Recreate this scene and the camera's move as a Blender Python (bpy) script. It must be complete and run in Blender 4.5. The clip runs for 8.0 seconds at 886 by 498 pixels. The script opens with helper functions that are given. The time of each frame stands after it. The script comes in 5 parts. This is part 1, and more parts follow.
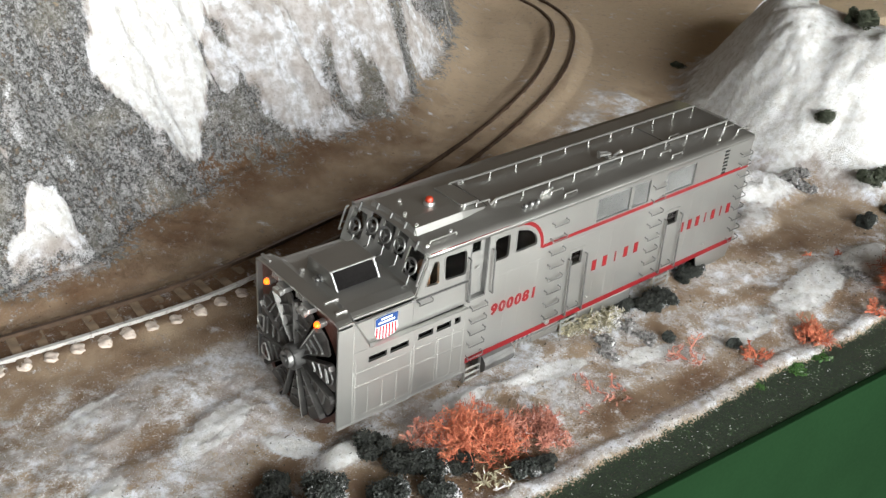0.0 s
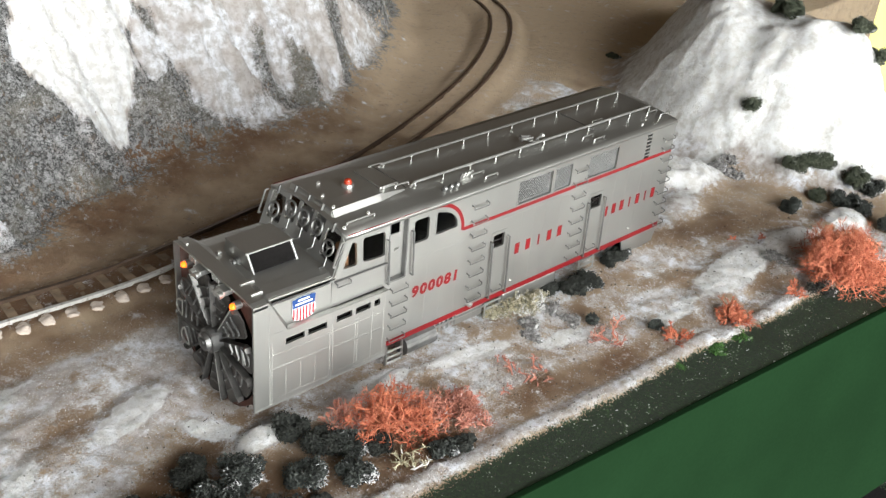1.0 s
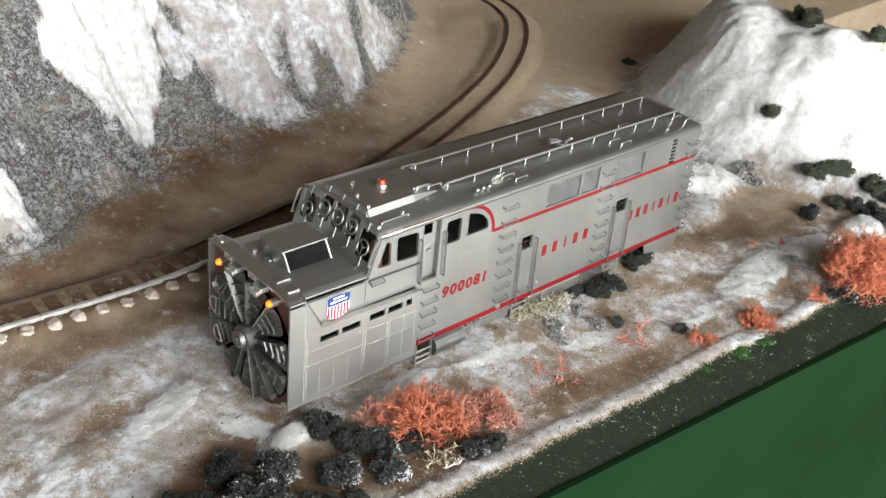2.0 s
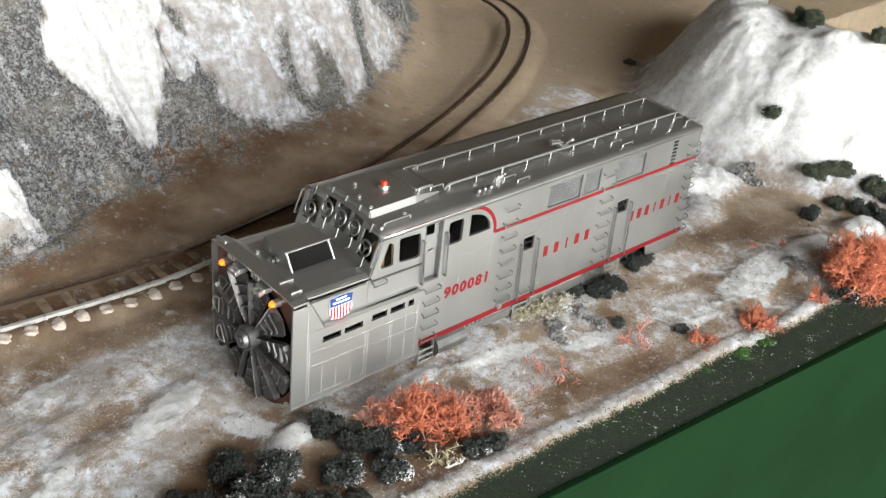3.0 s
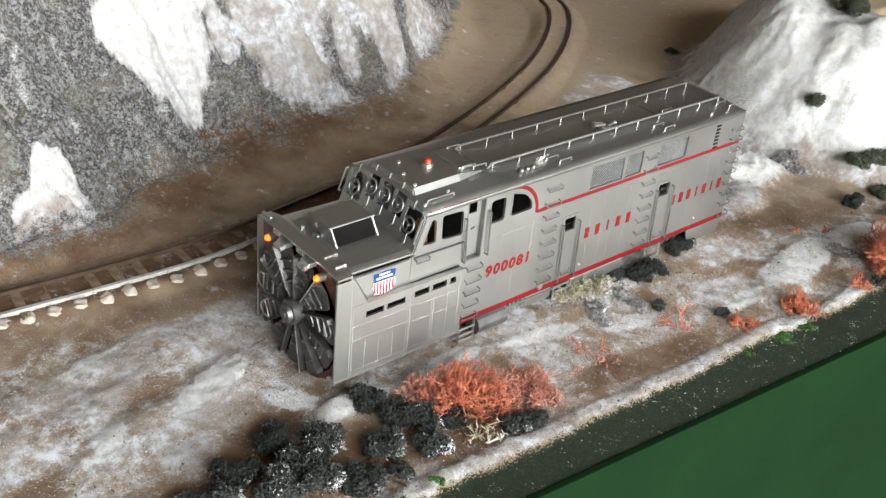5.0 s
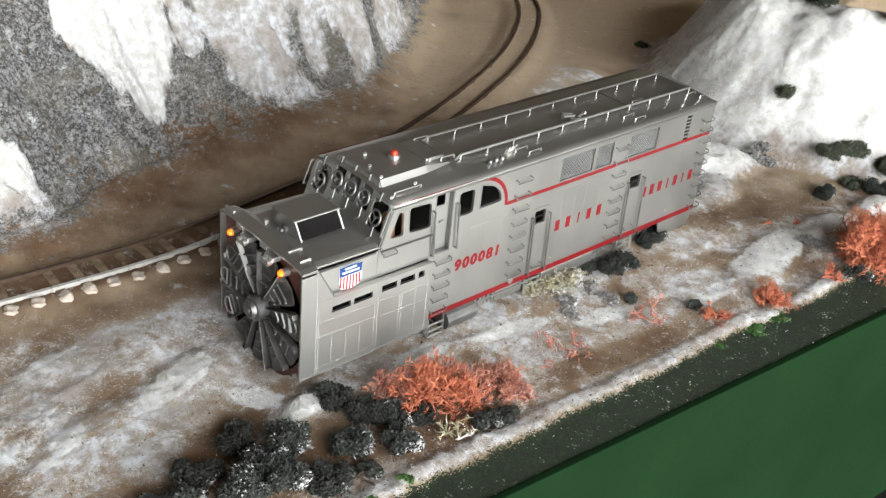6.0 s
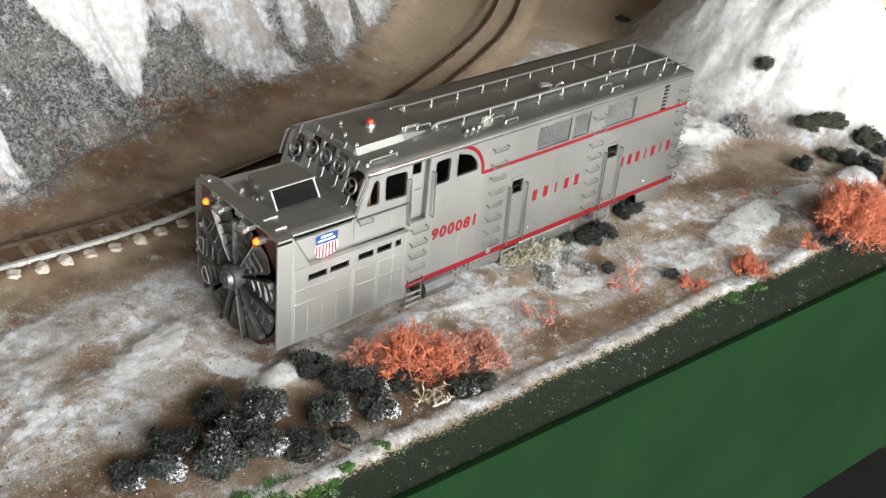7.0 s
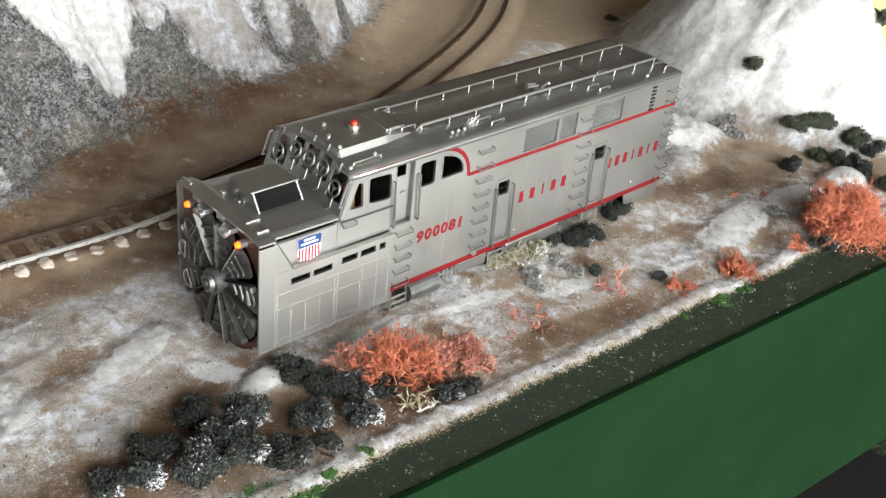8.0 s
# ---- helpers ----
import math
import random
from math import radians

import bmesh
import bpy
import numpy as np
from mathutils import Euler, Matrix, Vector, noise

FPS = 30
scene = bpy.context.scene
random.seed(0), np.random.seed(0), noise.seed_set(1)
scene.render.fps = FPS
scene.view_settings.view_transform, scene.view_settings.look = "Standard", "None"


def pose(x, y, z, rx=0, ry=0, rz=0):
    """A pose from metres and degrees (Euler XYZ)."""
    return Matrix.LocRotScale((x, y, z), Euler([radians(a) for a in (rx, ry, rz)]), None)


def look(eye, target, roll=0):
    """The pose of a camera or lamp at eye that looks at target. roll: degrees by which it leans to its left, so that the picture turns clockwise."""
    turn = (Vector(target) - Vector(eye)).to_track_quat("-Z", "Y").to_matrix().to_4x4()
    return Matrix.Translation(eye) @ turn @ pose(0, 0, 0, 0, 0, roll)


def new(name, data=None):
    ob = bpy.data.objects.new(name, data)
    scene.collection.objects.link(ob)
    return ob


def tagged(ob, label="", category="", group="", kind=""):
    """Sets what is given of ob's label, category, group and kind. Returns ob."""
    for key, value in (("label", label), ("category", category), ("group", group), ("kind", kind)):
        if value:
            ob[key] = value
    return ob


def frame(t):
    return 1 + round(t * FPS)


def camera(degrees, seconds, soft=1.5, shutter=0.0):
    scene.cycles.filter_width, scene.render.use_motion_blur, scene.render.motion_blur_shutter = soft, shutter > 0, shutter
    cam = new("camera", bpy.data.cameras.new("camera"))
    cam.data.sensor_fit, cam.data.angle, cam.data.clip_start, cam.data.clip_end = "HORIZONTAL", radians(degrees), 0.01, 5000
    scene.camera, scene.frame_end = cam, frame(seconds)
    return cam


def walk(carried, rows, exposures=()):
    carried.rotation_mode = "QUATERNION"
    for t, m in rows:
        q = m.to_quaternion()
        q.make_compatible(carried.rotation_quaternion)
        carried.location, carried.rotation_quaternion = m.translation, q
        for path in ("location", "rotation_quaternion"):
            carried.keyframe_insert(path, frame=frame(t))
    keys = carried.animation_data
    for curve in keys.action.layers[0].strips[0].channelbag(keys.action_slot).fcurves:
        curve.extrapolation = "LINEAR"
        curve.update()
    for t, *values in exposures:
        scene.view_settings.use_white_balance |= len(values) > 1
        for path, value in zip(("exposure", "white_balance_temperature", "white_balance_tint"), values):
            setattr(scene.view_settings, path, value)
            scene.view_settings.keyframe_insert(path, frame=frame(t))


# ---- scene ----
from mathutils.geometry import tessellate_polygon

# A model snow plough on a winter diorama. All lengths below are in units of U metres (about a centimetre).
U = 0.011

cam = camera(46.51, 8.0, soft=1.35)
PATH = [  # seconds, eye, yaw, pitch, roll
    (0, (-11.247, -16.054, 17.209), -42.026, -31.096, 4.657),
    (0.5, (-11.034, -16.839, 17.019), -44.069, -30.798, 5.169),
    (1, (-10.638, -17.005, 16.947), -44.599, -30.908, 5.545),
    (1.5, (-11.363, -16.550, 16.858), -44.920, -30.657, 6.311),
    (3, (-11.588, -16.616, 16.984), -44.758, -30.662, 6.374),
    (3.5, (-11.800, -16.697, 16.704), -43.994, -30.989, 6.076),
    (4, (-12.139, -16.514, 16.595), -42.545, -31.174, 5.975),
    (4.5, (-12.145, -16.901, 16.742), -42.080, -31.146, 5.737),
    (6, (-11.630, -16.670, 16.241), -44.260, -30.880, 6.263),
    (6.5, (-11.715, -16.835, 16.095), -44.639, -31.255, 6.232),
    (7, (-11.541, -17.022, 15.952), -45.217, -31.736, 6.431),
    (7.5, (-11.316, -17.044, 15.985), -45.663, -31.730, 6.665),
    (8, (-11.198, -16.915, 15.929), -45.753, -31.801, 6.663),
]


def eye_pose(e, yaw, pitch, roll):
    """A camera at e, turned by yaw to the left of +y, by pitch upwards, and leaning by roll."""
    cy, sy, cp, sp = math.cos(radians(yaw)), math.sin(radians(yaw)), math.cos(radians(pitch)), math.sin(radians(pitch))
    ahead = Vector((-sy * cp, cy * cp, sp))
    return look(Vector(e) * U, (Vector(e) + ahead) * U, roll)


walk(cam, [(t, eye_pose(e, yaw, pitch, roll)) for t, e, yaw, pitch, roll in PATH], exposures=[(0.0, 0.0), (8.0, 0.0)])

# ---- light: an overcast sky outside, a large window behind the viewer's right shoulder ----
world = bpy.data.worlds.new("sky")
scene.world = world
world.use_nodes = True
wn = world.node_tree.nodes
sky = wn.new("ShaderNodeTexSky")
sky.sky_type, sky.sun_disc, sky.sun_elevation, sky.sun_rotation = "NISHITA", False, radians(35), radians(150)
wn["Background"].inputs["Strength"].default_value = 0.12
world.node_tree.links.new(sky.outputs["Color"], wn["Background"].inputs["Color"])

WIN_X, WIN_Z = (-85.0, 66.0), (-58.0, 106.0)  # the window's opening in the south wall
ROOM = dict(x=(-150.0, 130.0), y=(-130.0, 75.0), z=(-80.0, 150.0))


def area_light(name, at, target, sx, sy, power, color):
    data = bpy.data.lights.new(name, "AREA")
    data.shape, data.size, data.size_y, data.energy, data.color = "RECTANGLE", sx * U, sy * U, power, color
    ob = new(name, data)
    ob.matrix_world = look(Vector(at) * U, Vector(target) * U)
    return ob


wx, wz = (WIN_X[0] + WIN_X[1]) / 2, (WIN_Z[0] + WIN_Z[1]) / 2
area_light("window_daylight", (wx, ROOM["y"][0] - 3, wz), (wx, 0, wz), WIN_X[1] - WIN_X[0], WIN_Z[1] - WIN_Z[0], 147.0, (0.985, 1.0, 0.965))


# ---- materials ----
def shader(name, rough=0.5, metal=0.0):
    m = bpy.data.materials.new(name)
    m.use_nodes = True
    nt = m.node_tree
    b = nt.nodes["Principled BSDF"]
    b.inputs["Roughness"].default_value, b.inputs["Metallic"].default_value = rough, metal
    return m, nt, b


def coords(nt):
    """Object coordinates in units of U."""
    tc = nt.nodes.new("ShaderNodeTexCoord")
    s = nt.nodes.new("ShaderNodeVectorMath")
    s.operation = "SCALE"
    s.inputs["Scale"].default_value = 1 / U
    nt.links.new(tc.outputs["Object"], s.inputs[0])
    return s.outputs[0]


def noise_tex(nt, vec, scale, detail=4.0, rough=0.55, stretch=None):
    n = nt.nodes.new("ShaderNodeTexNoise")
    n.inputs["Scale"].default_value, n.inputs["Detail"].default_value, n.inputs["Roughness"].default_value = scale, detail, rough
    if stretch:
        v = nt.nodes.new("ShaderNodeVectorMath")
        v.operation = "MULTIPLY"
        v.inputs[1].default_value = stretch
        nt.links.new(vec, v.inputs[0])
        vec = v.outputs[0]
    nt.links.new(vec, n.inputs["Vector"])
    return n.outputs["Fac"]


def ramp(nt, fac, lo, hi, a=0.0, b=1.0):
    r = nt.nodes.new("ShaderNodeMapRange")
    r.interpolation_type = "SMOOTHSTEP"
    for k, v in (("From Min", lo), ("From Max", hi), ("To Min", a), ("To Max", b)):
        r.inputs[k].default_value = v
    nt.links.new(fac, r.inputs["Value"])
    return r.outputs["Result"]


def maths(nt, op, a, b):
    n = nt.nodes.new("ShaderNodeMath")
    n.operation = op
    for i, v in enumerate((a, b)):
        if isinstance(v, (int, float)):
            n.inputs[i].default_value = v
        else:
            nt.links.new(v, n.inputs[i])
    return n.outputs[0]


def mixc(nt, fac, a, b):
    n = nt.nodes.new("ShaderNodeMix")
    n.data_type = "RGBA"
    for k, v in ((0, fac), (6, a), (7, b)):
        if isinstance(v, (int, float)):
            n.inputs[k].default_value = v
        elif isinstance(v, tuple):
            n.inputs[k].default_value = (*v, 1.0)
        else:
            nt.links.new(v, n.inputs[k])
    return n.outputs[2]


def bumped(nt, b, height, strength, dist):
    n = nt.nodes.new("ShaderNodeBump")
    n.inputs["Strength"].default_value, n.inputs["Distance"].default_value = strength, dist * U
    nt.links.new(height, n.inputs["Height"])
    nt.links.new(n.outputs["Normal"], b.inputs["Normal"])


def plain(name, color, rough=0.5, metal=0.0, vary=0.25, scale=1.2, fine=14.0, bump=0.02, dirt=None, stretch=None):
    """A surface of one colour with wear at two scales and a fine relief."""
    m, nt, b = shader(name, rough, metal)
    v = coords(nt)
    big, small = noise_tex(nt, v, scale, stretch=stretch), noise_tex(nt, v, fine, 3.0)
    dark = tuple(c * (1 - vary) for c in color) if dirt is None else dirt
    light = tuple(min(1.0, c * (1 + 0.5 * vary)) for c in color)
    c = mixc(nt, ramp(nt, big, 0.3, 0.72), dark if dirt is None else color, light)
    c = mixc(nt, ramp(nt, small, 0.52, 0.75, 0.0, 0.6 if dirt else 0.35), c, dark)
    nt.links.new(c, b.inputs["Base Color"])
    spread = 0.025 if metal > 0.5 else 0.08
    nt.links.new(ramp(nt, big if metal > 0.5 else small, 0.3, 0.7, max(0.02, rough - spread), min(1.0, rough + spread)), b.inputs["Roughness"])
    if bump:
        bumped(nt, b, small, 0.5, bump)
    return m


def clear_glass(name, tint, rough=0.03):
    m, nt, b = shader(name, rough)
    b.inputs["Base Color"].default_value = (*tint, 1.0)
    b.inputs["Transmission Weight"].default_value, b.inputs["IOR"].default_value = 1.0, 1.2
    return m


def glowing(name, color, power):
    m, nt, b = shader(name, 0.2)
    b.inputs["Base Color"].default_value = (*color, 1.0)
    b.inputs["Emission Color"].default_value, b.inputs["Emission Strength"].default_value = (*color, 1.0), power
    return m


SILVER = plain("silver_paint", (0.375, 0.375, 0.362), 0.36, 0.90, 0.05, 0.5, 8.0, 0.0)
STEEL = plain("bare_bright_metal", (0.50, 0.50, 0.49), 0.30, 0.85, 0.08, 3.0, 12.0, 0.0)
GREYMETAL = plain("grey_metal", (0.17, 0.17, 0.168), 0.42, 0.75, 0.3, 2.0, 20.0, 0.003)
DARKMETAL = plain("dark_fan_metal", (0.12, 0.116, 0.112), 0.38, 0.7, 0.35, 2.0, 18.0, 0.004)
# near-black without sheen: the shade of hollow insides put into the colour
BLACK = plain("inside_shade_black", (0.005, 0.0045, 0.0045), 0.8, 0.0, 0.3)
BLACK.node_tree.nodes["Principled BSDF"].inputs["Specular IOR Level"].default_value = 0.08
RED = plain("red_enamel", (0.125, 0.0055, 0.0075), 0.5, 0.0, 0.15, 1.0, 25.0, 0.001)
# dark grey-brown with the warning lamps' red glow mixed into the colour
REDDARK = plain("lamp_glow_red_brown", (0.10, 0.035, 0.025), 0.45, 0.2, 0.4, 1.0, 12.0, 0.002)
WHITE = plain("white_enamel", (0.58, 0.58, 0.58), 0.4, 0.0, 0.08, 1.0, 25.0, 0.0)
BLUE = plain("blue_enamel", (0.010, 0.035, 0.13), 0.6, 0.0, 0.15, 1.0, 25.0, 0.0)
DECALRED = plain("decal_red", (0.26, 0.006, 0.014), 0.6, 0.0, 0.1, 1.0, 25.0, 0.0)
for enamel in (RED, WHITE, BLUE, DECALRED):
    enamel.node_tree.nodes["Principled BSDF"].inputs["Specular IOR Level"].default_value = 0.15
GLASS = clear_glass("cab_glass", (0.75, 0.72, 0.70))
AMBER = glowing("amber_lamp", (1.0, 0.13, 0.008), 3.2)
REDLENS = plain("red_lens", (0.30, 0.03, 0.012), 0.15, 0.0, 0.2, 2.0, 20.0, 0.0)
SKIN = plain("figurine_paint", (0.30, 0.15, 0.07), 0.6, 0.0, 0.4, 4.0, 20.0, 0.0)
RAIL = plain("rusty_rail", (0.10, 0.065, 0.045), 0.5, 0.5, 0.4, 1.5, 12.0, 0.004)
RAILHEAD = plain("snowy_rail_head", (0.38, 0.37, 0.36), 0.5, 0.2, 0.5, 1.2, 9.0, 0.01, dirt=(0.13, 0.09, 0.06))
TIE = plain("weathered_tie", (0.21, 0.15, 0.10), 0.85, 0.0, 0.45, 2.0, 9.0, 0.02)
SNOWLUMP = plain("snow_crust", (0.42, 0.36, 0.315), 0.85, 0.0, 0.3, 2.0, 10.0, 0.05, dirt=(0.20, 0.15, 0.11))
FASCIA = plain("green_board_paint", (0.0050, 0.0160, 0.0060), 0.8, 0.0, 0.14, 0.25, 9.0, 0.004)
FASCIA.node_tree.nodes["Principled BSDF"].inputs["Specular IOR Level"].default_value = 0.02
YELLOW = plain("yellow_wall_paint", (0.90, 0.84, 0.25), 0.7, 0.0, 0.08, 0.02, 0.6, 0.05)
PLASTER = plain("room_wall_paint", (0.042, 0.027, 0.014), 0.8, 0.0, 0.1, 0.02, 0.6, 0.05)
CEILING = plain("ceiling_paint", (0.05, 0.033, 0.018), 0.85, 0.0, 0.1, 0.02, 0.6, 0.05)
# near-black floor colour stands in for the shade below the layout
SHADED_FLOOR = plain("shaded_floor", (0.004, 0.0035, 0.0035), 0.95, 0.0, 0.4, 0.1, 2.0, 0.2)
PLYWOOD = plain("dark_plywood", (0.10, 0.07, 0.045), 0.8, 0.0, 0.3, 0.3, 4.0, 0.03, stretch=(0.2, 3, 3))


def foliage(name, dark, light, snow_from):
    """Crumbs of dyed foam, the upper ones dusted with white in patches."""
    m, nt, b = shader(name, 0.85)
    v = coords(nt)
    isl = nt.nodes.new("ShaderNodeNewGeometry").outputs["Random Per Island"]
    c = mixc(nt, isl, dark, light)
    dust = maths(nt, "ADD", noise_tex(nt, v, 1.1, 3.0), maths(nt, "MULTIPLY", isl, 0.22))
    c = mixc(nt, ramp(nt, dust, snow_from, snow_from + 0.12), c, (0.58, 0.58, 0.60))
    nt.links.new(c, b.inputs["Base Color"])
    return m


BUSH = foliage("dark_bush_foam", (0.006, 0.008, 0.007), (0.035, 0.038, 0.032), 0.76)
BUSHSNOW = foliage("snowy_bush_foam", (0.009, 0.011, 0.010), (0.045, 0.052, 0.046), 0.68)
BUSHGREEN = foliage("green_bush_foam", (0.014, 0.020, 0.011), (0.075, 0.085, 0.055), 0.70)
LICHEN = foliage("pale_yellow_lichen", (0.15, 0.13, 0.075), (0.50, 0.46, 0.33), 0.62)
GREYWEED = foliage("grey_snowy_weed", (0.09, 0.088, 0.085), (0.34, 0.33, 0.33), 0.72)
MOSS = foliage("bright_green_moss", (0.012, 0.045, 0.008), (0.07, 0.17, 0.03), 0.80)
TWIGRED = foliage("orange_red_lichen", (0.27, 0.055, 0.028), (0.62, 0.22, 0.12), 0.88)
TWIGPINK = foliage("faded_red_lichen", (0.23, 0.07, 0.05), (0.54, 0.25, 0.18), 0.72)
SNOWGRAIN = foliage("powder_snow_grains", (0.58, 0.55, 0.53), (0.84, 0.85, 0.88), 0.95)
LOAM = foliage("loam_grains", (0.05, 0.032, 0.02), (0.26, 0.17, 0.10), 0.95)
TWIGBROWN = plain("brown_twig", (0.07, 0.045, 0.03), 0.8, 0.0, 0.4)


# ---- building helpers ----
ORIGIN = {}


def finish(name, me, material, parent):
    me.materials.append(material)
    ob = new(name, me)
    if parent is not None:
        ob.parent = parent
        ORIGIN[ob] = ORIGIN[parent]
    return ob


def part(name, bm, material, parent, label=""):
    """Links a bmesh, drawn in diorama coordinates, as one mesh object under a thing or part."""
    o = ORIGIN[parent] if parent is not None else Vector((0, 0, 0))
    bmesh.ops.recalc_face_normals(bm, faces=bm.faces)
    for v in bm.verts:
        v.co = (v.co - o) * U
    me = bpy.data.meshes.new(name)
    bm.to_mesh(me)
    bm.free()
    ob = finish(name, me, material, parent)
    if label:
        ob["label"] = label
    return ob


def thing(name, at, label, category, group="", kind=""):
    ob = new(name)
    ob.location = Vector(at) * U
    ob.empty_display_size = 0.01
    ORIGIN[ob] = Vector(at)
    return tagged(ob, label, category, group, kind)


def lone(name, bm, material, at, label="", category="", group="", kind=""):
    """A thing of one mesh with its origin at its base."""
    o = Vector(at)
    for v in bm.verts:
        v.co = (v.co - o) * U
    me = bpy.data.meshes.new(name)
    bm.to_mesh(me)
    bm.free()
    ob = finish(name, me, material, None)
    ob.location = o * U
    return tagged(ob, label, category, group, kind)


def arrays(name, verts, faces, material, at, parent=None):
    """A mesh from numpy vertices and faces."""
    o = ORIGIN[parent] if parent is not None else Vector(at)
    me = bpy.data.meshes.new(name)
    me.from_pydata(((np.asarray(verts) - np.array(o)) * U).tolist(), [], faces if isinstance(faces, list) else faces.tolist())
    me.update()
    ob = finish(name, me, material, parent)
    if parent is None:
        ob.location = o * U
    return ob


def box(bm, x0, x1, y0, y1, z0, z1, bevel=0.0):
    made = bmesh.ops.create_cube(bm, size=1.0)["verts"]
    for v in made:
        v.co = Vector((x0 + (v.co.x + 0.5) * (x1 - x0), y0 + (v.co.y + 0.5) * (y1 - y0), z0 + (v.co.z + 0.5) * (z1 - z0)))
    if bevel:
        edges = list({e for v in made for e in v.link_edges})
        bmesh.ops.bevel(bm, geom=edges, offset=bevel, segments=2, affect="EDGES", profile=0.6)
    return bm


def rod(bm, a, b, r, sides=6, r2=None):
    a, b = Vector(a), Vector(b)
    d = b - a
    m = Matrix.Translation((a + b) / 2) @ d.to_track_quat("Z", "Y").to_matrix().to_4x4()
    bmesh.ops.create_cone(bm, cap_ends=True, segments=sides, radius1=r, radius2=r if r2 is None else r2, depth=d.length, matrix=m)
    return bm


def ball(bm, c, r, sub=2, squash=1.0):
    made = bmesh.ops.create_icosphere(bm, subdivisions=sub, radius=r)["verts"]
    for v in made:
        v.co = Vector((v.co.x, v.co.y, v.co.z * squash)) + Vector(c)
    return bm


def ring(bm, c, axis, radius, r, seg=18, sides=5):
    """A torus round an axis."""
    q = Vector(axis).to_track_quat("Z", "Y")
    rows = []
    for i in range(seg):
        a = 2 * math.pi * i / seg
        row = []
        for j in range(sides):
            b = 2 * math.pi * j / sides
            p = Vector(((radius + r * math.cos(b)) * math.cos(a), (radius + r * math.cos(b)) * math.sin(a), r * math.sin(b)))
            row.append(bm.verts.new(q @ p + Vector(c)))
        rows.append(row)
    for i in range(seg):
        for j in range(sides):
            bm.faces.new((rows[i][j], rows[(i + 1) % seg][j], rows[(i + 1) % seg][(j + 1) % sides], rows[i][(j + 1) % sides]))
    return bm


def rounded(x0, x1, z0, z1, r, n=4):
    """The outline of a rounded rectangle, counter-clockwise."""
    out = []
    for cx, cz, a0 in ((x1 - r, z0 + r, -90), (x1 - r, z1 - r, 0), (x0 + r, z1 - r, 90), (x0 + r, z0 + r, 180)):
        out += [(cx + r * math.cos(radians(a0 + 90 * i / n)), cz + r * math.sin(radians(a0 + 90 * i / n))) for i in range(n + 1)]
    return out


def soft_poly(pts, r, n=4):
    """Rounds the corners of a polygon."""
    out, k = [], len(pts)
    for i in range(k):
        p, a, b = Vector(pts[i]), Vector(pts[i - 1]), Vector(pts[(i + 1) % k])
        da, db = (a - p).normalized(), (b - p).normalized()
        q = min(r, (a - p).length * 0.45, (b - p).length * 0.45)
        for j in range(n + 1):
            t = j / n
            out.append(tuple((p + da * q) * (1 - t) ** 2 + p * 2 * t * (1 - t) + (p + db * q) * t * t))
    return out


def plate(bm, outer, holes, place, thick):
    """A sheet with real openings: outlines in (u, v), laid into the world by place(u, v, depth)."""
    loops = [list(outer)] + [list(h) for h in holes]
    flat = [Vector((u, v, 0)) for loop in loops for u, v in loop]
    tris = tessellate_polygon([[Vector((u, v, 0)) for u, v in loop] for loop in loops])
    front = [bm.verts.new(place(p.x, p.y, 0.0)) for p in flat]
    back = [bm.verts.new(place(p.x, p.y, thick)) for p in flat]
    for t in tris:
        if len(set(t)) == 3:
            bm.faces.new([front[i] for i in t])
            bm.faces.new([back[i] for i in reversed(t)])
    s = 0
    for loop in loops:
        n = len(loop)
        for i in range(n):
            a, b = s + i, s + (i + 1) % n
            bm.faces.new((front[a], front[b], back[b], back[a]))
        s += n
    return bm


def rim(bm, outline, place, width, proud):
    """A raised lip round an opening."""
    n = len(outline)
    cx, cz = sum(p[0] for p in outline) / n, sum(p[1] for p in outline) / n
    loops = []
    for grow, d in ((0.0, 0.01), (0.0, -proud), (width, -proud), (width, 0.01)):
        row = []
        for u, v in outline:
            l = math.hypot(u - cx, v - cz)
            row.append(bm.verts.new(place(u + (u - cx) / l * grow, v + (v - cz) / l * grow, d)))
        loops.append(row)
    for k in range(3):
        for i in range(n):
            bm.faces.new((loops[k][i], loops[k][(i + 1) % n], loops[k + 1][(i + 1) % n], loops[k + 1][i]))
    return bm


def studs(points, size, out):
    """Verts and faces of small domed rivet heads at points, pointing along out."""
    o = Vector(out)
    a = o.orthogonal().normalized()
    b = o.cross(a)
    vs, fs = [], []
    for p in points:
        k, p = len(vs), Vector(p)
        for wide, proud in ((1.0, 0.0), (0.75, 0.5)):
            vs += [tuple(p + (a * math.cos(t) + b * math.sin(t)) * size * wide + o * size * proud) for t in [math.pi * j / 3 for j in range(6)]]
        vs.append(tuple(p + o * size * 0.75))
        fs += [(k + j, k + (j + 1) % 6, k + 6 + (j + 1) % 6, k + 6 + j) for j in range(6)] + [(k + 6 + j, k + 6 + (j + 1) % 6, k + 12) for j in range(6)]
    return vs, fs


# ---- the room that holds the diorama ----
def structure(name, bm, material, label):
    return lone(name, bm, material, (0, 0, 0), label, "wall" if "wall" in name else name.split("_")[0], kind="structure")


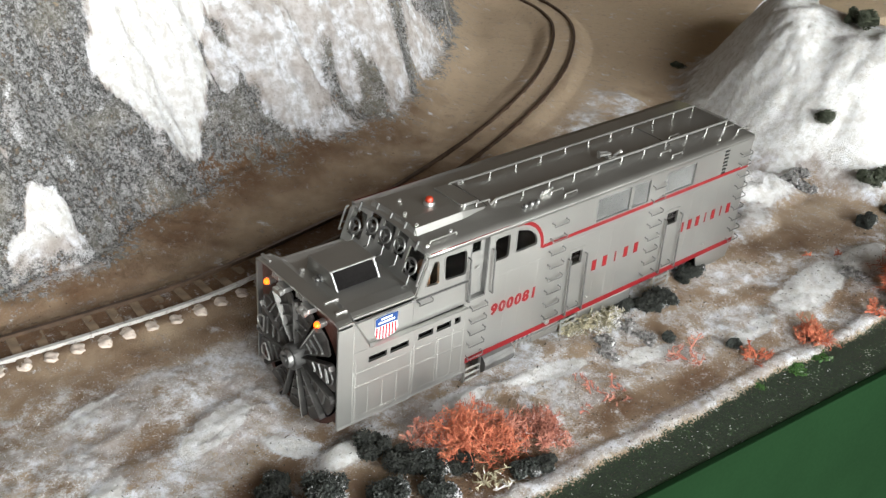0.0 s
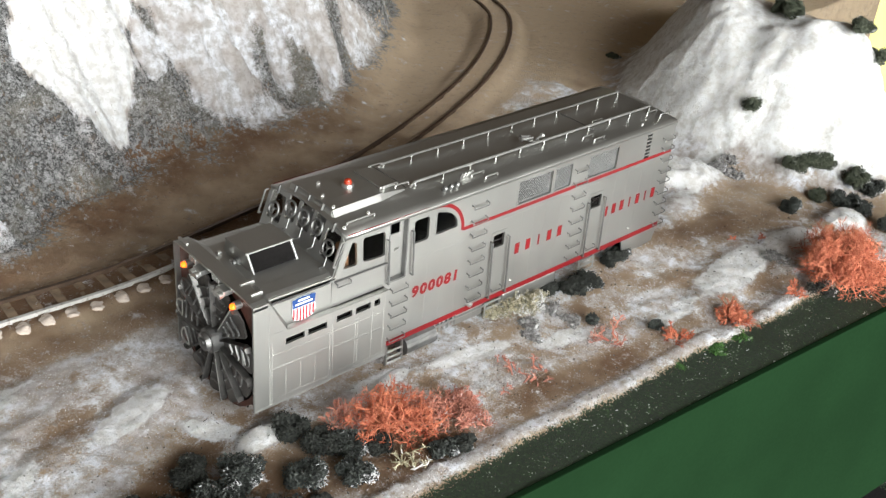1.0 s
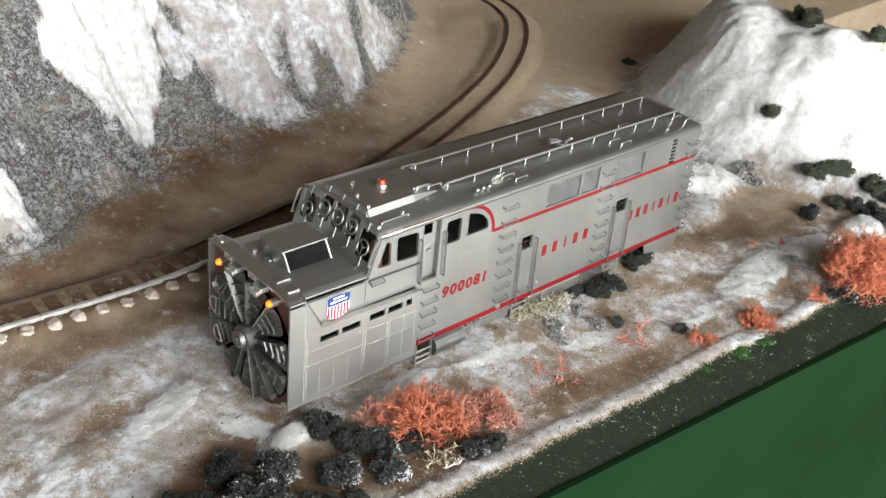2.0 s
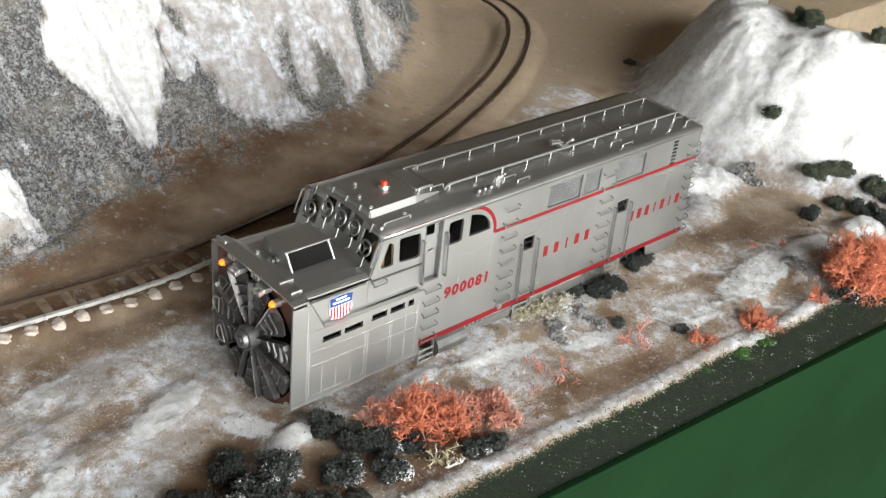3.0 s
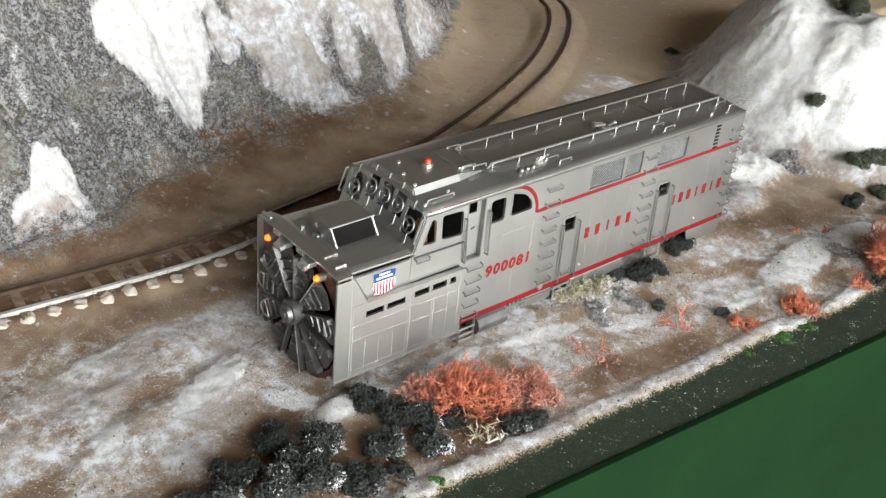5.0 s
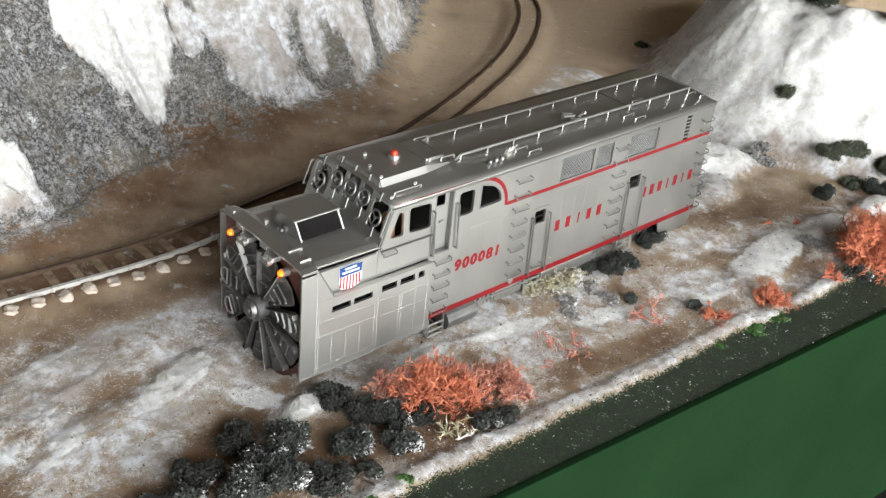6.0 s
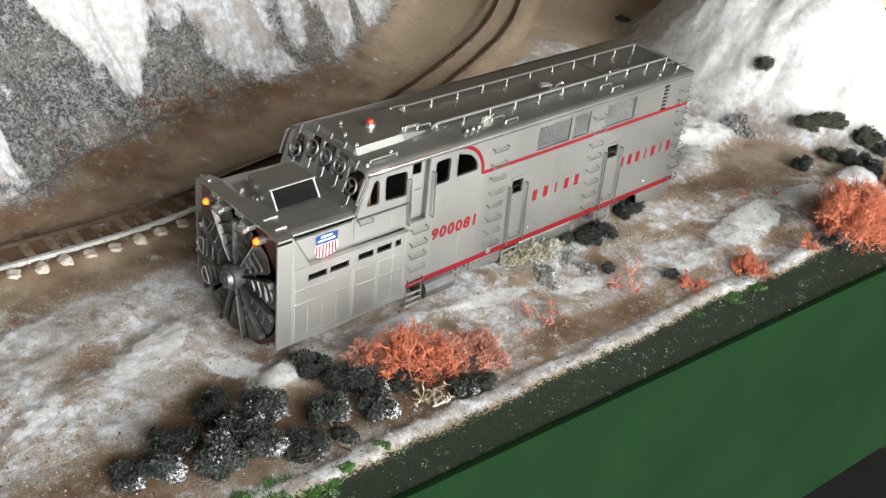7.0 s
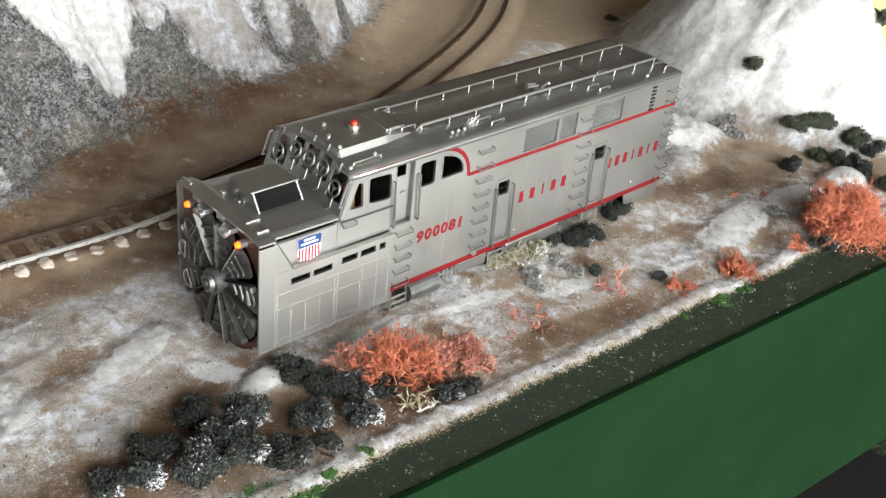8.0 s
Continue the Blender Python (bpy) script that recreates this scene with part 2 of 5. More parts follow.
def build_room():
    (x0, x1), (y0, y1), (z0, z1) = ROOM["x"], ROOM["y"], ROOM["z"]
    structure("floor", box(bmesh.new(), x0, x1, y0, y1, z0 - 4, z0), SHADED_FLOOR, "floor under the layout, coloured near-black for the shade there")
    structure("ceiling", box(bmesh.new(), x0, x1, y0, y1, z1, z1 + 4), CEILING, "plain painted ceiling of the room")
    structure("wall_north", box(bmesh.new(), x0, x1, y1, y1 + 6, z0, z1), PLASTER, "plain beige wall behind the mountain")
    structure("wall_west", box(bmesh.new(), x0 - 6, x0, y0, y1, z0, z1), PLASTER, "plain beige wall of the room")
    structure("wall_east", box(bmesh.new(), x1, x1 + 6, y0, y1, z0, z1), PLASTER, "plain dim wall of the room")
    bm = bmesh.new()
    outer = [(x0, z0), (x1, z0), (x1, z1), (x0, z1)]
    hole = [(WIN_X[0], WIN_Z[0]), (WIN_X[1], WIN_Z[0]), (WIN_X[1], WIN_Z[1]), (WIN_X[0], WIN_Z[1])]
    plate(bm, outer, [hole], lambda u, v, d: Vector((u, y0 - d, v)), 6.0)
    structure("wall_south", bm, PLASTER, "plain beige wall with a large window")
    bm = box(bmesh.new(), -14, 50, 0, 0.8, -40, 3, 0.1)
    bmesh.ops.transform(bm, matrix=pose(66, 22, 0, 0, 0, -38), verts=bm.verts)
    lone("backdrop_board", bm, YELLOW, (66, 22, -40), "bright yellow painted backdrop board behind the hill", "backdrop", kind="structure")


build_room()

# ---- terrain ----
LATTICE = np.random.RandomState(7).rand(256, 256)


def grain(x, y):
    """Smooth value noise from 0 to 1."""
    xi, yi = np.floor(x).astype(int), np.floor(y).astype(int)
    fx, fy = x - xi, y - yi
    fx, fy = fx * fx * (3 - 2 * fx), fy * fy * (3 - 2 * fy)
    a, b = LATTICE[xi % 256, yi % 256], LATTICE[(xi + 1) % 256, yi % 256]
    c, d = LATTICE[xi % 256, (yi + 1) % 256], LATTICE[(xi + 1) % 256, (yi + 1) % 256]
    return (a * (1 - fx) + b * fx) * (1 - fy) + (c * (1 - fx) + d * fx) * fy


def fbm(x, y, octaves=4, gain=0.5):
    total, amp, norm = 0.0, 1.0, 0.0
    for k in range(octaves):
        total = total + amp * grain(x * 2**k + 17.3 * k, y * 2**k + 9.1 * k)
        norm += amp
        amp *= gain
    return total / norm


def smooth(lo, hi, v):
    t = np.clip((v - lo) / (hi - lo), 0, 1)
    return t * t * (3 - 2 * t)


GROUND = -0.45
TRACK = [(-16, 8.45), (-9, 8.15), (-5.7, 7.95), (-2.6, 7.75), (1, 7.72), (6.4, 8.55), (9.3, 9.15), (14.3, 10.85), (17.9, 12.4), (21.3, 14.15), (24.3, 16.15), (26.9, 18.4), (28.5, 20.5), (29.3, 23.2), (29.1, 26.5)]


def spline(pts, step):
    """Points at even steps along a smooth curve through pts."""
    p = np.array([pts[0], *pts, pts[-1]], float)
    out = []
    for i in range(1, len(p) - 2):
        for t in np.linspace(0, 1, 60, endpoint=False):
            a, b, c, d = p[i - 1 : i + 3]
            out.append(0.5 * (2 * b + (c - a) * t + (2 * a - 5 * b + 4 * c - d) * t * t + (3 * b - a - 3 * c + d) * t**3))
    out = np.array(out)
    run = np.r_[0, np.cumsum(np.hypot(*np.diff(out, axis=0).T))]
    s = np.arange(0, run[-1], step)
    return np.stack([np.interp(s, run, out[:, 0]), np.interp(s, run, out[:, 1])], 1)


CENTRE = spline(TRACK, 0.1)


def track_distance(x, y):
    cx = CENTRE[::6]
    d = np.full(np.shape(x), 1e9)
    for px, py in cx:
        d = np.minimum(d, (x - px) ** 2 + (y - py) ** 2)
    return np.sqrt(d)


def front_edge(x):
    return -5.5 - 0.085 * x


def blobs(x, y, rows):
    """The strongest of soft ellipses: x, y, half-lengths, turn in degrees, height."""
    best = np.zeros(np.shape(x))
    for cx, cy, a, b, turn, high in rows:
        c, s = math.cos(radians(turn)), math.sin(radians(turn))
        u, v = (x - cx) * c + (y - cy) * s, -(x - cx) * s + (y - cy) * c
        r = np.sqrt((u / a) ** 2 + (v / b) ** 2)
        best = np.maximum(best, high * (1 - smooth(0.35, 1.0, r)))
    return best


FOOT = [(-20, 9.9), (-5.4, 9.8), (-3.7, 9.95), (-1.7, 10.6), (2, 12.5), (5.3, 13.8), (9.8, 14.4), (13, 14.6), (16, 16.2), (19, 19), (24, 23.5), (30, 31), (60, 70)]
# snow drifts that stand up from the flat: x, y, half-lengths, turn, height
DRIFTS = [(0.0, -0.55, 1.0, 0.55, 5, 0.17), (-1.7, 2.0, 2.2, 1.0, 20, 0.14), (-3.4, 3.8, 2.8, 1.5, 10, 0.10), (-4.6, 1.2, 2.4, 1.2, 20, 0.10), (-6.5, 3.0, 2.8, 1.8, 0, 0.10),
          (4.6, -0.75, 1.7, 0.4, -8, 0.10), (16.9, -2.9, 3.4, 1.3, 8, 0.16), (15.0, -3.2, 1.8, 0.7, 10, 0.16), (20.2, -3.0, 2.0, 1.0, -4, 0.34), (20.8, 2.6, 2.6, 1.6, -30, 0.6), (23.3, -3.2, 1.5, 1.0, 0, 0.4), (18.9, -3.6, 2.0, 0.9, 10, 0.18), (19.5, 1.2, 1.6, 1.0, 30, 0.25)]
# patches of fresh white powder: x, y, half-lengths, turn, strength
FRESH = [(0.0, -0.55, 0.95, 0.50, 5, 1.5), (-0.9, 0.55, 1.1, 0.5, 130, 1.0), (-2.1, 2.0, 1.9, 0.75, 24, 1.2), (-4.3, 4.4, 1.8, 0.6, 10, 0.7), (3.8, -0.55, 1.2, 0.42, -8, 1.3), (6.6, -1.05, 2.2, 0.5, -12, 1.1), (9.6, -2.1, 1.8, 0.5, -10, 0.8), (-5.4, 1.3, 1.5, 0.6, 25, 0.7),
         (16.8, -2.85, 3.0, 1.0, 8, 1.5), (20.0, -2.95, 1.9, 0.9, -4, 1.3), (13.2, -3.2, 1.6, 0.5, 6, 0.8), (20.6, 1.9, 1.6, 0.9, -20, 0.9), (23.0, 2.6, 1.2, 0.8, 0, 0.8)]
# bare brown patches: x, y, half-lengths, turn, strength
BARE = [(-5.6, -1.6, 3.0, 1.6, -8, 0.8), (-7.5, 0.6, 1.6, 0.7, 20, 0.7), (-1.6, -2.0, 3.6, 2.0, -8, 1.0), (2.4, -2.9, 3.2, 1.5, -6, 1.0), (-2.5, -0.5, 2.2, 0.8, 20, 0.9), (8.5, -3.6, 4.5, 0.8, -6, 0.9), (0.9, -0.9, 1.2, 0.5, 0, 0.7), (18.6, -0.3, 2.6, 1.0, -10, 0.9), (-1.0, 5.6, 4.0, 0.9, 0, 0.8), (14.5, -1.8, 2.0, 0.5, -6, 0.6)]
# hillside snow sheets: x, y, half-lengths, turn, strength
SHEETS = [(3.0, 15.4, 2.5, 1.75, 8, 1.35), (3.1, 14.2, 1.25, 0.85, 12, 1.15), (3.5, 17.6, 3.2, 2.4, 0, 1.3), (-2.45, 11.2, 0.95, 0.72, 20, 1.15), (-3.1, 10.8, 1.05, 0.5, 10, 1.0), (-1.9, 10.75, 0.7, 0.45, -20, 1.0)]
# brushed snow that thins out downhill: x, y, half-lengths, turn, strength
WISPS = [(8.6, 16.6, 2.6, 2.0, 8, 1.25), (8.8, 15.3, 2.3, 1.3, 10, 0.8), (10.9, 18.0, 2.8, 1.9, 0, 1.15), (13.4, 17.4, 2.2, 1.6, 0, 1.05), (14.1, 15.9, 1.2, 2.1, -12, 0.9), (13.6, 14.3, 0.95, 1.7, -4, 0.65), (11.6, 16.0, 0.8, 1.4, -10, 0.7), (6.0, 15.9, 0.8, 0.9, 0, 0.85), (6.6, 17.8, 1.4, 1.2, 0, 0.8),
         (-2.6, 10.0, 2.1, 0.55, 0, 0.7), (18.0, 18.6, 3.2, 1.7, 32, 0.75), (-6.5, 13.5, 1.0, 1.5, 0, 0.5), (10.5, 14.1, 2.8, 1.0, 4, 0.6), (13.0, 13.5, 1.7, 1.2, 0, 0.5)]



def hill_radius(x, y):
    return np.sqrt(((x - 35) / 12.6) ** 2 + ((y - 4) / 9.2) ** 2)


def terrain(x, y):
    """Height and the weights of snow, rock, turf and pale dust."""
    x, y = np.asarray(x, float), np.asarray(y, float)
    rough, fine = fbm(x * 0.55 + 3, y * 0.55), fbm(x * 2.6, y * 2.6 + 5, 4, 0.6)
    crumbly = fbm(x * 6.1 + 11, y * 6.1 + 2, 3, 0.65)
    far = track_distance(x, y)
    bed = 1 - smooth(0.75, 1.6, far)
    z = GROUND + (rough - 0.5) * 0.20 + (fine - 0.5) * 0.07
    drift = blobs(x, y, DRIFTS)
    z = z + drift * (0.8 + 0.4 * fine)
    # the strip of dark turf along the board and the white lip behind it
    lip = y + 4.22 + 0.056 * x + (fbm(x * 0.8, y * 0.8 + 40, 3, 0.5) - 0.5) * 0.30
    turf = 1 - smooth(-0.30, 0.16, lip + (fine - 0.5) * 0.22)
    edge = smooth(-0.16, 0.10, lip) * (1 - smooth(0.28, 0.62, lip))
    z = z * (1 - turf) + turf * (GROUND - 0.04 + 0.05 * fine) + edge * 0.10 * (0.6 + 0.8 * fine)
    # the mountain
    foot = np.interp(x, [p[0] for p in FOOT], [p[1] for p in FOOT])
    d = y - foot + (fbm(x * 0.33, y * 0.33 + 8, 3) - 0.5) * 1.6
    gully = fbm(x * 0.75 + 0.3 * y, y * 0.22 + 3, 4) - 0.5
    up = np.maximum(d, 0)
    rise = 1.45 * up + 0.035 * up**2
    crag = np.abs(fbm(x * 1.0 + 0.4 * y, y * 0.7 + 30, 5, 0.6) - 0.5)
    m = smooth(-0.3, 0.9, d)
    sheet, wisp = blobs(x, y, SHEETS), blobs(x, y, WISPS)
    ledge = np.abs(fbm(x * 2.2 + 0.9 * y, y * 1.3 + 90, 4, 0.6) - 0.5)
    bare_rock = m * (1 - 0.75 * smooth(0.3, 0.7, sheet))
    z = z + np.minimum(rise, 8.0 + 2 * rough) + m * (gully * 2.4 * smooth(0, 2.5, up) - crag * 1.5 + (fine - 0.5) * 0.34) + bare_rock * ((crumbly - 0.5) * 0.26 - ledge * 0.45)
    z = z + 0.55 * smooth(-2.8, 0.3, d) * (1 - bed)
    skirt = smooth(-2.6, -1.1, d) * (1 - smooth(0.2, 1.2, d))
    z = z + skirt * (crumbly - 0.5) * 0.13
    # the snowy hill with its flat top
    r = hill_radius(x, y) + (fbm(x * 0.3, y * 0.3 + 60, 3) - 0.5) * 0.10
    inside = (1 - r) * 12.6
    h = smooth(-0.4, 5.0, inside)
    folds = fbm(x * 0.30 + 9, y * 0.5, 3) - 0.5
    z = z + h * 5.0 + smooth(0.2, 2.0, inside) * (1 - smooth(5, 7, inside)) * (folds * 0.85 + (fbm(x * 0.9 + 4, y * 0.9 + 50, 5, 0.6) - 0.5) * 0.5)
    # the dirt falls away gently behind
    z = z - 0.03 * np.maximum(0, y - 12) * (1 - m)
    z = z * (1 - bed) + bed * (-0.305 + (fine - 0.5) * 0.10 + (crumbly - 0.5) * 0.05)
    end = 28.9 + 0.3 * np.clip(y, -3, 1.0) + 40 * smooth(10.2, 13.2, y)
    z = z - 14 * smooth(0, 0.9, x - end)
    # covers
    pat = fbm(x * 0.8 + 20, y * 0.8, 5, 0.6)
    spots = fbm(x * 2.3 + 7, y * 2.3 + 31, 5, 0.65)
    flat = 1 - smooth(-3.2, -1.6, d)
    near = smooth(1.2, 2.8, far) * flat * np.where(y < foot, 1, 0) * (1 - 0.7 * smooth(18.2, 20.5, x) * smooth(-2.2, -1.2, y) * smooth(1.6, 0.6, y))
    below = (y < np.interp(x, CENTRE[:, 0], CENTRE[:, 1])) & (x < 24)
    west = smooth(3.0, -1.0, x) * smooth(1.0, 2.2, y)
    snow = np.where(below, near * smooth(0.24, 0.68, 0.6 * pat + 0.4 * spots + 0.05 * west) * 0.92, 0)
    snow = np.maximum(snow, 1.2 * smooth(0.06, 0.32, drift + (spots - 0.5) * 0.5))
    bare = blobs(x, y, BARE)
    snow = snow * (1 - turf) * (1 - bare * smooth(0.30, 0.55, pat + 0.12))
    fresh = blobs(x, y, FRESH)
    snow = np.maximum(snow, 1.4 * smooth(0.05, 0.8, fresh + (spots - 0.5) * 1.4) * (1 - turf))
    snow = np.maximum(snow, edge * (0.72 + 0.9 * (fine - 0.4)))
    streak = fbm(x * 1.6 + 0.5 * y, y * 0.5, 5, 0.6)
    ragged = fbm(x * 1.9 + 3, y * 1.9 + 14, 5, 0.62)
    snow = np.maximum(snow, 1.35 * m * smooth(0.12, 0.36, sheet + (ragged - 0.5) * 0.75))
    snow = np.maximum(snow, 1.05 * smooth(-1.2, 0.6, d) * smooth(-0.06, 0.62, wisp + (streak - 0.5) * 0.45 + (ragged - 0.5) * 0.7))
    snow = np.maximum(snow, 0.42 * m * smooth(0.56, 0.72, ragged))
    snow = np.maximum(snow, 1.4 * smooth(-0.9, 1.6, inside + (fine - 0.5) * 2.2) * (1 - 0.75 * smooth(5.9, 6.8, inside)))
    rock = smooth(-1.3, 0.9, d + (pat - 0.5) * 2.6 + (fine - 0.5) * 1.6)
    z = z + np.minimum(snow, 1.0) * (1 - m) * ((fbm(x * 4.3, y * 4.3 + 70, 3, 0.65) - 0.5) * 0.075 + (fbm(x * 11, y * 11 + 20, 2, 0.6) - 0.5) * 0.055) * (1 - turf) * (1 - edge) * (1 - 0.3 * h)
    # pale powdery dirt far behind, darker loam at the mountain's foot and round the bushes in front
    dust = 0.56 + 0.42 * smooth(9, 22, x) * smooth(8, 13, y) - 0.30 * skirt * smooth(20, 12, x) - 0.5 * (1 - smooth(0.5, 1.1, far)) * smooth(15, 6, x) - 0.35 * bare + 0.7 * (pat - 0.5)
    return z, snow, rock, turf, dust


def build_ground():
    xs = np.r_[np.arange(-22, -9, 0.3), np.arange(-9, 18, 0.07), np.arange(18, 36, 0.11), np.arange(36, 56, 0.5)]
    vs = np.r_[np.arange(0, 8.5, 0.06), np.arange(8.5, 20, 0.08), np.arange(20, 30, 0.15), np.arange(30, 46, 0.5)]
    gx, gv = np.meshgrid(xs, vs, indexing="ij")
    gy = gv + front_edge(gx)
    z, snow, rock, turf, dust = terrain(gx, gy)
    n, k = gx.shape
    idx = np.arange(n * k).reshape(n, k)
    faces = np.stack([idx[:-1, :-1], idx[1:, :-1], idx[1:, 1:], idx[:-1, 1:]], -1).reshape(-1, 4)
    verts = np.stack([gx, gy, z], -1).reshape(-1, 3)
    ob = arrays("ground", verts, faces, GROUNDMAT, (0, 0, 0))
    me = ob.data
    for name, w in (("snow", snow), ("rock", rock), ("turf", turf), ("dust", dust)):
        at = me.attributes.new(name, "FLOAT", "POINT")
        at.data.foreach_set("value", w.reshape(-1).astype(np.float32))
    me.polygons.foreach_set("use_smooth", [True] * len(me.polygons))
    tagged(ob, "modelled winter ground of brown dirt, white snow and grey plaster rock", "ground", kind="structure")


def ground_material():
    m, nt, b = shader("winter_ground", 0.85)
    v = coords(nt)

    def attr(name):
        a = nt.nodes.new("ShaderNodeAttribute")
        a.attribute_name = name
        return a.outputs["Fac"]

    big, mid, tiny = noise_tex(nt, v, 0.45, 5.0), noise_tex(nt, v, 3.2, 5.0, 0.65), noise_tex(nt, v, 16.0, 4.0, 0.7)

    def grains(scale):
        vor = nt.nodes.new("ShaderNodeTexVoronoi")
        vor.inputs["Scale"].default_value = scale
        nt.links.new(v, vor.inputs["Vector"])
        sep = nt.nodes.new("ShaderNodeSeparateColor")
        nt.links.new(vor.outputs["Color"], sep.inputs[0])
        return sep.outputs[0]

    def off(fac, by):
        """Swings a factor round zero."""
        return maths(nt, "MULTIPLY", maths(nt, "SUBTRACT", fac, 0.5), by)

    coarse, sand = grains(11.0), grains(26.0)
    dirt = mixc(nt, ramp(nt, maths(nt, "ADD", attr("dust"), off(big, 0.5)), 0.05, 0.95), (0.15, 0.080, 0.038), (0.51, 0.390, 0.270))
    dirt = mixc(nt, ramp(nt, mid, 0.52, 0.78, 0.0, 0.5), dirt, (0.20, 0.125, 0.078))
    dirt = mixc(nt, ramp(nt, tiny, 0.62, 0.80, 0.0, 0.55), dirt, (0.14, 0.095, 0.062))
    salt = maths(nt, "ADD", maths(nt, "MULTIPLY", coarse, 0.45), maths(nt, "ADD", maths(nt, "MULTIPLY", sand, 0.35), off(mid, 0.9)))
    stone = mixc(nt, ramp(nt, salt, 0.10, 0.80), (0.032, 0.033, 0.033), (0.34, 0.34, 0.345))
    stone = mixc(nt, ramp(nt, big, 0.46, 0.64, 0.0, 0.6), stone, (0.19, 0.175, 0.14))
    white = mixc(nt, ramp(nt, mid, 0.34, 0.64), (0.45, 0.435, 0.43), (0.84, 0.86, 0.92))
    white = mixc(nt, ramp(nt, noise_tex(nt, v, 0.9, 4.0), 0.38, 0.62, 0.7, 0.0), white, (0.36, 0.295, 0.25))
    white = mixc(nt, ramp(nt, tiny, 0.58, 0.76, 0.0, 0.55), white, (0.36, 0.32, 0.29))
    white = mixc(nt, ramp(nt, attr("snow"), 0.92, 1.35, 0.0, 0.85), white, mixc(nt, ramp(nt, mid, 0.35, 0.6), (0.70, 0.69, 0.67), (0.88, 0.89, 0.90)))
    green = mixc(nt, ramp(nt, tiny, 0.40, 0.72), (0.0045, 0.0135, 0.003), (0.016, 0.042, 0.009))
    green = mixc(nt, ramp(nt, maths(nt, "ADD", mid, off(sand, 0.25)), 0.58, 0.74, 0.0, 0.6), green, (0.030, 0.080, 0.014))
    green = mixc(nt, ramp(nt, maths(nt, "ADD", maths(nt, "MULTIPLY", sand, 0.6), maths(nt, "MULTIPLY", mid, 0.6)), 0.90, 0.96), green, (0.42, 0.43, 0.40))
    c = mixc(nt, ramp(nt, maths(nt, "ADD", attr("rock"), maths(nt, "ADD", off(coarse, 0.7), off(mid, 1.1))), 0.25, 0.75), dirt, stone)
    grit = maths(nt, "ADD", off(mid, 0.8), maths(nt, "ADD", off(tiny, 0.9), off(sand, 0.35)))
    c = mixc(nt, ramp(nt, maths(nt, "ADD", attr("snow"), grit), 0.12, 0.92), c, white)
    c = mixc(nt, ramp(nt, maths(nt, "ADD", attr("turf"), off(tiny, 2.6)), 0.4, 0.6), c, green)
    nt.links.new(c, b.inputs["Base Color"])
    fuzz = noise_tex(nt, v, 34.0, 3.0, 0.7)
    lumpy = maths(nt, "ADD", maths(nt, "MULTIPLY", coarse, 0.35), maths(nt, "MULTIPLY", fuzz, 0.5))
    bumped(nt, b, maths(nt, "ADD", lumpy, maths(nt, "ADD", maths(nt, "MULTIPLY", mid, 0.6), maths(nt, "MULTIPLY", tiny, 1.3))), 1.0, 0.11)
    return m


GROUNDMAT = ground_material()
build_ground()


def height(x, y):
    return float(terrain(np.array([x]), np.array([y]))[0][0])


# ---- the board and its painted front ----
def build_board():
    t = thing("layout_board", (10, -6.08, GROUND - 10), "green painted fascia board along the edge of a model layout", "board", kind="structure")
    for name, x0, x1, y0, y1, z0, z1, mt in (("fascia", -30.0, 62.0, -0.06, 0.14, GROUND - 10.12, GROUND + 0.02, FASCIA), ("deck", -22.0, 28.0, 0.9, 46.0, GROUND - 5.0, GROUND - 2.6, PLYWOOD)):
        bm = bmesh.new()
        box(bm, x0, x1, y0, y1, z0, z1, 0.04 if name == "fascia" else 0.0)
        for v in bm.verts:
            v.co.y += front_edge(v.co.x)
        part(name, bm, mt, t)


build_board()


